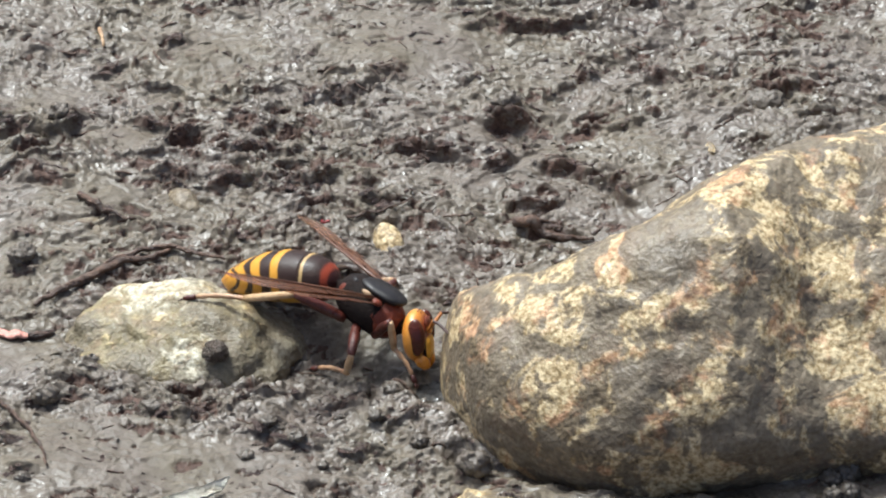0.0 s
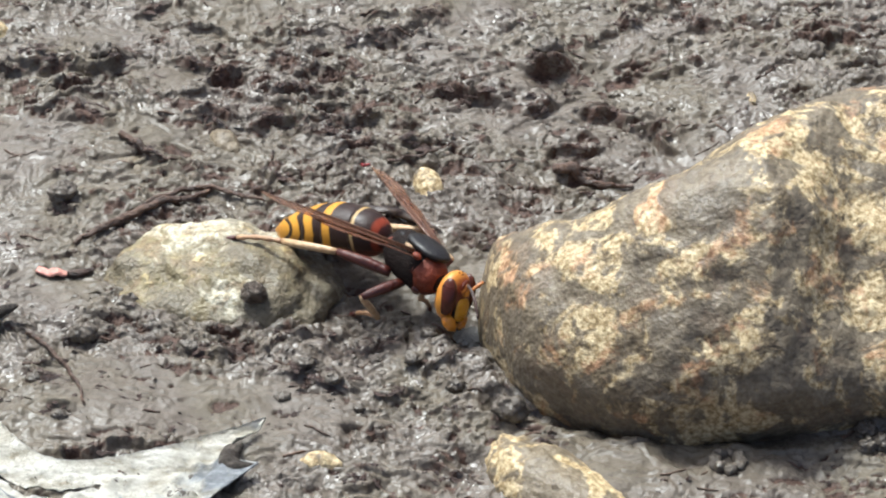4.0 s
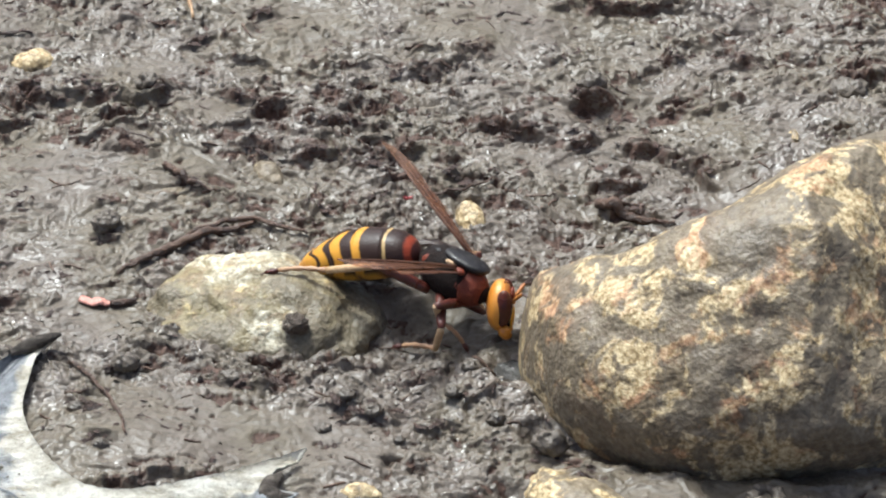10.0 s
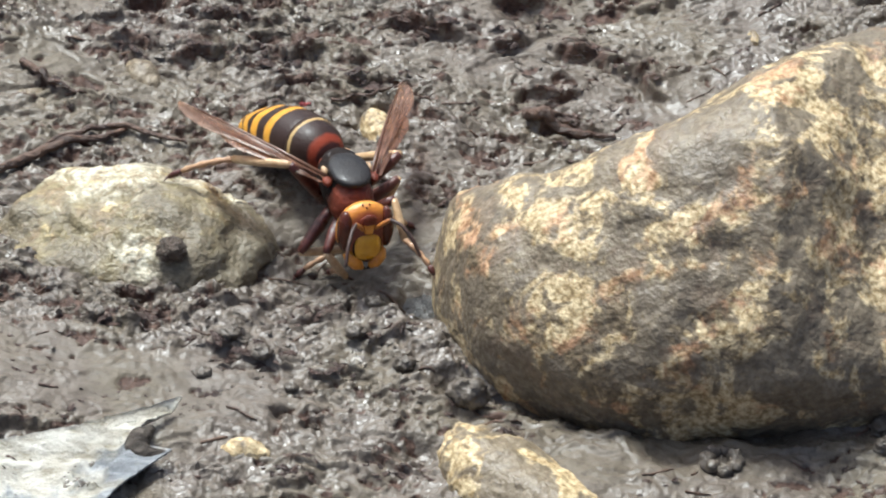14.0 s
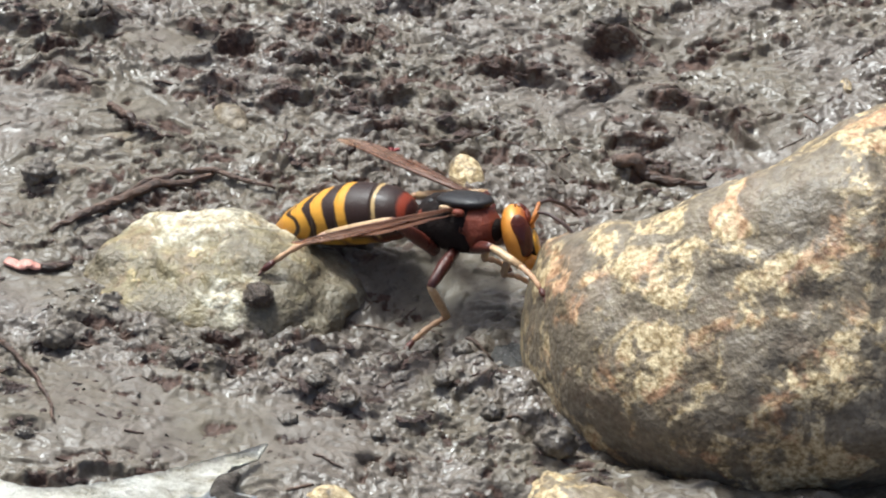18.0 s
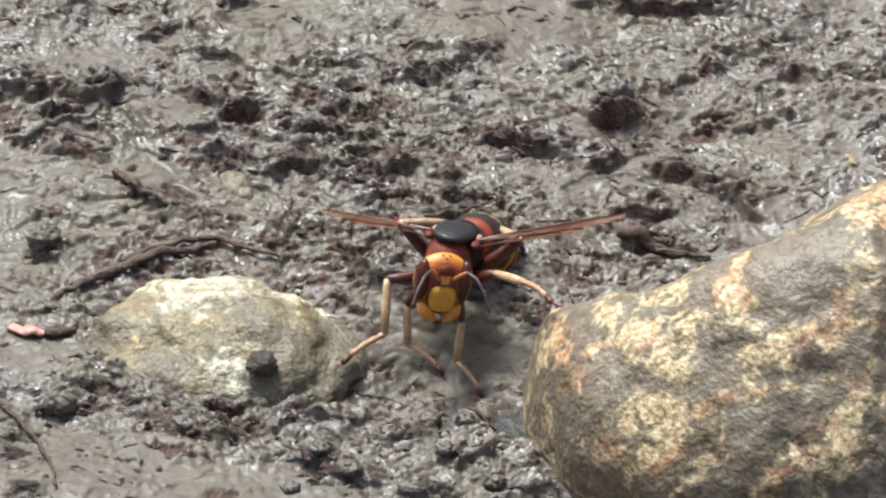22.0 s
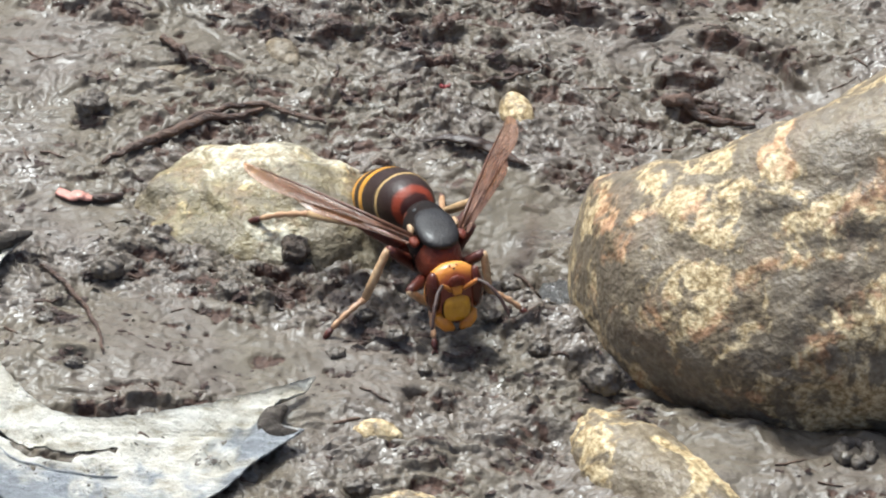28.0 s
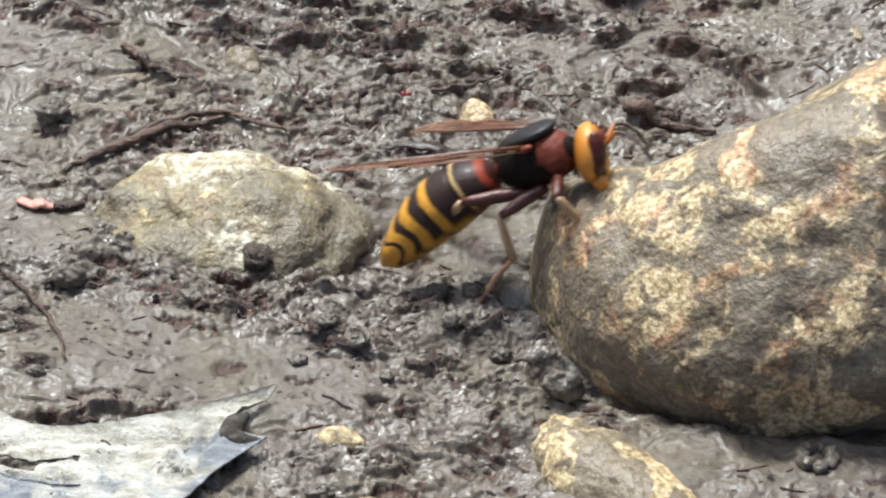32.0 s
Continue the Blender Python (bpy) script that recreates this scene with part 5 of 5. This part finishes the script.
def motions():
    # where feet stand: seconds, x, y, z in millimetres
    PLANTED = {
        "RH": ((0.0, -15.8, -7.6, 3.7), (1.0, -15.8, -7.7, 3.6), (2.0, -15.8, -7.7, 3.6), (3.0, -15.9, -7.7, 3.6), (6.0, -15.8, -7.7, 3.6), (7.0, -15.8, -7.7, 3.6), (8.0, -15.9, -7.7, 3.6), (9.0, -15.8, -7.6, 3.7), (10.0, -15.8, -7.8, 3.6), (11.0, -15.7, -7.7, 3.6), (12.0, -15.9, -7.5, 3.7), (13.0, -12.6, -9.3, 3.9), (14.0, -13.2, -6.3, 3.8), (14.5, -13.7, -5.2, 3.5), (16.5, -12.5, -12.2, 3.5), (17.0, -12.4, -12.3, 3.4), (18.0, -12.5, -12.3, 3.4), (19.0, -10.3, -14.9, 2.4), (19.5, -11.0, -8.8, 3.8), (20.0, -11.3, -8.9, 3.8), (26.5, -14.2, -4.0, 3.4), (28.0, -17.7, -12.8, 1.8), (29.0, -16.1, -24.1, 0.8), (30.0, -16.2, -24.2, 0.7), (31.0, -16.1, -24.2, 0.8), (31.5, -16.2, -24.2, 0.7),),
        "RM": ((0.0, -3.6, -12.3, -1.7), (1.0, -3.5, -12.9, -1.8), (2.0, -3.5, -13.1, -1.8), (3.0, -3.6, -12.7, -1.8), (6.0, -3.1, -12.4, -1.8), (7.0, -3.4, -12.6, -1.8), (8.0, -3.2, -12.5, -1.8), (9.0, -3.4, -12.8, -1.8), (10.0, -3.3, -12.7, -1.8), (11.0, -3.4, -12.9, -1.8), (12.0, -3.2, -12.2, -1.7), (13.0, -0.7, -15.2, -1.5), (14.0, -2.5, -12.4, -1.8), (14.5, -3.2, -11.5, -1.6), (16.5, 0.0, -13.8, -1.6), (17.0, -0.7, -17.2, -0.9), (18.0, -0.6, -17.1, -0.8), (19.0, -0.4, -17.5, -0.8), (19.5, -0.5, -19.8, 1.1), (20.0, -0.3, -19.9, 0.7), (20.5, -6.5, -12.8, 1.4), (21.0, -6.4, -12.6, 1.2), (22.0, -6.2, -12.5, 1.2), (22.5, -6.5, -12.8, 1.5), (26.5, -15.6, -13.9, 1.9), (27.0, -14.9, -16.9, 0.3), (28.0, -10.9, -25.9, 0.5), (29.0, -10.8, -25.4, 0.5), (30.0, -3.8, -31.4, 0.1), (31.0, -3.7, -31.2, 0.3),),
        "RF": ((0.0, 6.4, -17.7, 0.6), (1.0, 3.7, -14.2, -0.7), (2.0, 4.3, -12.5, -0.8), (3.0, 4.5, -13.2, -0.7), (6.0, 4.0, -13.2, -0.8), (7.0, 2.4, -13.4, -1.4), (8.0, 3.0, -13.3, -1.3), (9.0, 4.3, -14.7, -0.7), (10.0, 3.9, -14.5, -0.7), (11.0, 4.1, -14.5, -0.7), (12.0, 3.6, -12.4, -1.1), (13.0, 2.3, -12.7, -1.4), (14.0, 0.2, -12.1, -1.6), (14.5, -1.1, -10.3, -1.3), (16.5, 4.3, -18.9, 1.1), (17.0, 5.4, -21.2, 1.7), (18.0, 10.6, -20.7, 8.0), (19.0, 10.0, -19.1, 7.2), (19.5, 6.9, -9.2, -0.3), (20.0, 6.2, -12.3, -0.1), (20.5, 0.2, -10.8, -1.3), (21.0, 2.4, -17.8, 0.8), (22.0, 2.2, -10.7, -1.1), (23.0, -7.1, -18.2, 0.9), (24.0, -8.0, -13.5, 2.4), (26.5, -13.5, -17.2, 0.1), (27.0, -9.0, -24.7, 1.1), (28.0, -1.9, -26.6, 0.3), (29.0, -0.3, -30.3, -0.3), (30.0, 4.8, -29.5, 0.7), (31.0, 4.9, -29.5, 0.8), (31.5, 4.6, -29.0, 0.5), (32.0, 13.4, -24.9, 10.3),),
        "LF": ((14.0, 9.0, -17.7, 2.9), (19.5, 12.8, -19.5, 11.3), (20.0, 12.2, -19.7, 10.7), (21.0, 6.8, -13.7, -0.1), (22.0, 5.5, -14.0, -0.7), (23.0, -1.7, -20.1, 0.7), (24.0, -1.3, -20.6, 0.0), (26.5, -2.3, -16.3, -1.6), (27.0, -0.2, -24.8, 1.2), (28.0, 5.6, -22.7, 1.0), (29.0, 7.8, -25.3, 0.6),),
        "LM": ((14.5, 8.1, -6.5, -0.8), (20.5, 12.5, -20.1, 11.0), (21.0, 12.9, -19.7, 11.5), (22.0, 13.0, -19.2, 11.5), (22.5, 12.5, -19.7, 11.1), (24.0, 7.4, -16.0, 0.8), (24.5, 1.7, -19.7, 1.3), (26.5, 2.3, -19.7, 1.3), (27.0, 2.1, -19.7, 1.3),),
        "LH": ((23.0, 12.8, -19.8, 11.4), (24.0, 11.9, -20.3, 10.2), (24.5, 11.7, -21.1, 9.8), (26.5, 4.9, -14.4, -0.7), (27.0, 2.8, -11.8, -1.1),),
    }
    root, ab, hd, wings, legs = HORNET
    from_stone = BVHTree_of(boulder)

    def floor_at(x, y):
        z = ground_at(x, y)
        for tree in (from_stone, BVHTree_of_flat):
            hit = tree.ray_cast(Vector((x * MM, y * MM, 0.06)), Vector((0, 0, -1)))[0]
            if hit is not None:
                z = max(z, hit.z / MM)
        return z

    rows = []

    def stance(t, x, y, z, heading, pitch, ab_yaw, ab_drop, hd_yaw, hd_drop, l_sweep, l_lift, r_sweep, r_lift, roll):
        rows.append((t, x, y, z, heading, pitch, ab_yaw, ab_drop, hd_yaw, hd_drop, l_sweep, l_lift, r_sweep, r_lift, roll))

    stance(0.0, -0.7, -8.9, 6.2, -38.5, -11.2, -1.7, 28.7, 15.0, -28.0, 19.7, -3.3, 52.6, -2.8, -26.0)
    stance(1.0, -0.4, -9.5, 6.2, -50.6, -4.3, 13.2, 29.1, 15.0, -20.0, 16.0, -1.1, 73.6, 7.4, -26.0)
    stance(2.0, 0.9, -11.2, 6.2, -41.7, -11.1, -3.8, 28.5, 25.0, -24.0, 21.6, 2.0, 55.1, 2.1, -26.0)
    stance(3.0, 0.5, -10.9, 6.2, -45.0, -6.3, 6.7, 26.4, 18.0, -12.0, 18.6, 0.8, 62.3, 7.4, -26.0)
    stance(6.0, 0.3, -10.4, 6.2, -53.7, -3.9, 9.5, 28.1, 5.0, -24.0, 15.5, 0.5, 5.7, -16.1, -30.0)
    stance(7.0, -1.9, -7.8, 6.2, -51.0, -8.3, 15.5, 33.8, 25.0, -16.0, 9.5, 0.0, 79.1, 7.1, -32.0)
    stance(8.0, -1.3, -8.8, 6.2, -41.1, -5.6, 5.2, 29.4, 24.0, -12.0, -14.4, 17.1, 80.6, 0.6, -28.0)
    stance(9.0, -0.5, -7.8, 6.2, -37.9, -4.9, 15.4, 24.2, 22.0, -20.0, -22.1, 18.1, 76.8, -2.9, -26.0)
    stance(10.0, -0.6, -8.1, 6.2, -35.8, -8.8, 4.6, 31.9, 26.0, -18.0, -17.2, 18.4, 70.7, 1.2, -26.0)
    stance(11.0, -0.6, -8.1, 6.2, -39.6, -6.3, 5.2, 26.9, 26.0, -16.0, -21.9, 18.4, 58.4, -2.1, -26.0)
    stance(12.0, 0.4, -8.4, 6.2, -48.6, 1.1, 13.0, 20.7, -8.0, -32.0, 9.0, 6.0, 19.3, -14.0, -20.0)
    stance(13.0, 1.3, -9.2, 6.2, -58.3, -1.0, 17.3, 18.4, -14.0, -16.0, 23.2, 2.8, 21.2, -5.9, -10.0)
    stance(14.0, 0.5, -6.5, 6.2, -74.4, 4.3, 20.9, 14.8, 4.0, -4.0, 24.4, -3.0, 35.3, 1.0, -4.0)
    stance(14.5, -0.5, -7.4, 6.2, -73.3, 3.9, 6.9, 20.1, -8.0, -4.0, 36.1, -11.6, 34.4, 8.2, 0.0)
    stance(16.5, 1.4, -8.5, 6.2, -51.9, 0.6, 12.6, 20.2, 18.0, -24.0, 5.2, -1.0, 10.5, -16.3, -16.0)
    stance(17.0, 1.9, -10.8, 6.2, -56.3, 4.7, 12.6, 14.2, 15.0, -20.0, 15.9, 4.5, 22.4, -11.3, -15.0)
    stance(18.0, 0.2, -7.9, 6.2, -29.8, 14.5, 8.3, 7.9, 30.0, -12.0, -7.4, 10.1, 69.2, 1.1, -18.0)
    stance(19.0, 3.1, -7.9, 6.2, -30.1, 9.0, 9.2, 20.3, 40.0, -8.0, -15.0, 8.4, 63.8, 5.7, -16.0)
    stance(19.5, 3.2, -4.9, 6.2, -55.8, 7.9, 11.7, 16.2, 0.0, -16.0, 20.2, -0.9, 24.4, -7.0, -6.0)
    stance(20.0, 2.4, -3.6, 6.2, -66.7, 14.9, 6.8, 17.2, 4.0, 4.0, 37.8, -7.9, 36.9, 1.5, 0.0)
    stance(20.5, 3.0, -4.8, 6.2, -89.9, 21.7, 0.0, 26.6, 8.0, 8.0, 41.4, 9.2, 39.2, 1.8, 0.0)
    stance(21.0, 4.0, -2.1, 6.2, -93.8, 24.0, 0.0, 26.6, -4.0, 12.0, 38.9, -0.5, 48.0, -5.7, 0.0)
    stance(22.0, 4.0, -1.4, 6.2, -108.0, 20.2, 0.0, 26.6, 28.0, 4.0, 34.4, 3.4, 51.3, -12.9, 0.0)
    stance(22.5, 3.7, -1.6, 6.2, -108.8, 18.2, 0.0, 26.6, 20.0, 8.0, 36.3, 7.4, 52.0, -14.0, 0.0)
    stance(23.0, 1.8, -6.6, 6.2, -113.7, 4.0, -15.5, 14.4, -25.0, 8.0, 47.7, 14.5, 26.4, 2.8, 0.0)
    stance(24.0, 1.6, -8.2, 6.2, -119.2, 15.0, -13.7, 5.5, -24.0, 0.0, 59.9, 13.9, 26.8, 5.2, 0.0)
    stance(24.5, -0.7, -6.7, 6.2, -123.5, 17.0, -19.5, 9.0, -22.0, 0.0, 49.4, 3.8, 20.2, 7.3, 0.0)
    stance(26.5, -4.1, -11.3, 6.2, -105.4, 8.8, 0.0, 26.6, 0.0, 0.0, 43.0, -11.0, 35.9, 5.4, 0.0)
    stance(27.0, -4.6, -13.7, 6.2, -92.9, 8.0, 0.0, 26.6, 4.0, 0.0, 40.9, -7.4, 34.0, 6.4, 0.0)
    stance(28.0, -3.7, -15.8, 6.2, -71.1, -2.1, 8.1, 32.9, 0.0, -12.0, 32.4, -2.5, 42.6, 2.5, 0.0)
    stance(29.0, -2.1, -20.1, 6.2, -57.8, 1.6, -1.7, 21.3, 10.0, -4.0, 32.3, 5.0, 21.1, -7.2, -8.0)
    stance(30.0, -1.8, -19.0, 6.2, -48.7, -1.2, 3.6, 26.7, 15.0, -24.0, 11.0, 7.3, 31.6, -17.9, -14.0)
    stance(31.0, -2.1, -20.4, 6.2, -45.4, 5.2, -3.2, 20.2, 12.0, -20.0, -3.4, 5.2, 9.3, -19.1, -16.0)
    stance(31.5, -3.6, -18.2, 7.0, -24.7, 18.4, -11.8, 14.5, 12.0, -8.0, 2.5, 8.5, 68.8, 2.0, -14.0)
    stance(32.0, 5.8, -14.6, 10.5, -22.8, 38.1, 19.1, 12.0, 35.0, 24.0, 12.0, 10.0, 32.1, 22.5, -8.0)

    table = np.array(rows)
    times = table[:, 0]
    body = lambda m: Matrix.Translation(Vector(m[1:4]) * MM) @ pose(0, 0, 0, 0, 0, m[4]) @ pose(0, 0, 0, 0, -m[5], 0) @ pose(0, 0, 0, m[14], 0, 0)
    walk(root, [(m[0], body(m)) for m in table])
    walk(ab, [(m[0], pose(0, 0, 0, 0, 0, m[6]) @ pose(0, 0, 0, 0, -m[7], 0)) for m in table])
    walk(hd, [(m[0], pose(8.0 * MM, 0, -0.3 * MM, 0, 0, m[8]) @ pose(0, 0, 0, 0, m[9], 0)) for m in table])
    for fw, side, k in ((wings[0], 1, 10), (wings[1], -1, 12)):
        out = []
        for m in table:
            s, l = radians(max(8.0, m[k])), radians(max(-15.0, m[k + 1]))
            d = Vector((-math.cos(l) * math.cos(s), side * math.cos(l) * math.sin(s), math.sin(l)))
            lean = Vector((-0.15, -0.3 if side > 0 else 0.1, 1))
            up = (lean - d * d.dot(lean)).normalized()
            r = Matrix((d, up.cross(d), up)).transposed().to_4x4()
            out.append((m[0], Matrix.Translation(Vector((5.0, side * 2.2, 1.5)) * MM) @ r))
        walk(fw, out)
    # feet: each stays planted until it is too far from its place under the body
    fine = sorted(set([round(k * 0.25, 2) for k in range(129)]) | set(times.tolist()))
    home = ((9.3, 3.6), (2.8, 6.2), (-7.5, 3.4))
    for n, (fem, tib, tar, hip, a, b2, c, side, k) in enumerate(legs):
        foot = None
        keys = ([], [], [])
        for t in fine:
            m = [float(np.interp(t, times, table[:, j])) for j in range(table.shape[1])]
            mw = body(m)
            mw.translation /= MM
            goal = mw @ Vector((home[k][0], side * home[k][1], 0))
            told = [q for q in PLANTED.get(("L" if side > 0 else "R") + "FMH"[k], ()) if abs(q[0] - t) < 3.1]
            gone = [q for q in told if q[0] <= t + 0.01]
            come = [q for q in told if q[0] > t + 0.01]
            if gone and come and come[0][0] - gone[-1][0] > 3.1:
                gone, come = [q for q in gone if t - q[0] < 0.4], [q for q in come if q[0] - t < 0.4]
            if gone and (come or t - gone[-1][0] < 0.4):
                foot = Vector(gone[-1][1:])
                if come:
                    last = Vector(come[0][1:])
                    w = (t - gone[-1][0]) / (come[0][0] - gone[-1][0])
                    if (last - foot).length > 1.5:
                        w = max(0.0, min(1.0, (t - come[0][0] + 0.5) / 0.5))
                    foot = foot.lerp(last, w) + Vector((0, 0, 0.6 * math.sin(math.pi * w) if (last - foot).length > 1.5 else 0))
            elif come and come[0][0] - t < 0.4:
                foot = Vector(come[0][1:])
            elif foot is None or (foot.xy - goal.xy).length > 2.6 + 0.5 * ((n * 7) % 3):
                foot = Vector((goal.x, goal.y, floor_at(goal.x, goal.y) + 0.15))
                if foot.z > m[3] + 2.0:
                    foot.z = m[3] + 2.0
            p = mw.inverted() @ foot
            # ankle stands above and inward of the foot
            out = Vector((p.x - hip.x, p.y - hip.y, 0)).normalized()
            ankle = p - c * (out * 0.88 + Vector((0, 0, -0.47)))
            reach = ankle - hip
            far = min(max(reach.length, abs(a - b2) + 0.3), (a + b2) * 0.985)
            reach = reach.normalized() * far
            ankle = hip + reach
            cosk = (a * a + far * far - b2 * b2) / (2 * a * far)
            raised = Vector((0.1, side * 0.55, 0.85)) if k < 2 else Vector((0, side * 0.6, 0.6))
            lift = (raised - reach.normalized() * raised.dot(reach.normalized())).normalized()
            knee = hip + a * (reach.normalized() * cosk + lift * math.sqrt(max(0, 1 - cosk * cosk)))

            def aimed(at, to):
                x = (to - at).normalized()
                z = (Vector((0, 0, 1)) - x * x.z).normalized()
                r = Matrix((x, z.cross(x), z)).transposed().to_4x4()
                return Matrix.Translation(at * MM) @ r

            mf = aimed(hip, knee)
            inv = mf.inverted()
            keys[0].append((t, mf))
            keys[1].append((t, inv @ aimed(knee, ankle)))
            keys[2].append((t, inv @ aimed(ankle, p if (p - ankle).length > 0.2 else ankle + out)))
        for ob, q in zip((fem, tib) + tar, keys + keys[2:]):
            walk(ob, q)
    x0, y0 = -12.70, -14.6
    x1, y1 = -13.50, -14.5
    x2, y2 = -13.77, -15.5
    z0, z1, z2 = (floor_at(*p) + 0.65 for p in ((x0, y0), (x1, y1), (x2, y2)))
    walk(PEBBLE, [(0, pose(x0 * MM, y0 * MM, z0 * MM)), (24.6, pose(x0 * MM, y0 * MM, z0 * MM)), (26.4, pose(x1 * MM, y1 * MM, z1 * MM, 8, -12, 10)),
                  (27.1, pose(x1 * MM, y1 * MM, z1 * MM, 8, -12, 10)), (27.8, pose(x2 * MM, y2 * MM, z2 * MM, 25, -50, 40)), (32, pose(x2 * MM, y2 * MM, z2 * MM, 25, -50, 40))])


from mathutils.bvhtree import BVHTree


def BVHTree_of(ob):
    return BVHTree.FromPolygons([ob.matrix_basis @ v.co for v in ob.data.vertices], [tuple(p.vertices) for p in ob.data.polygons])


BVHTree_of_flat = BVHTree_of(low_stone)
motions()
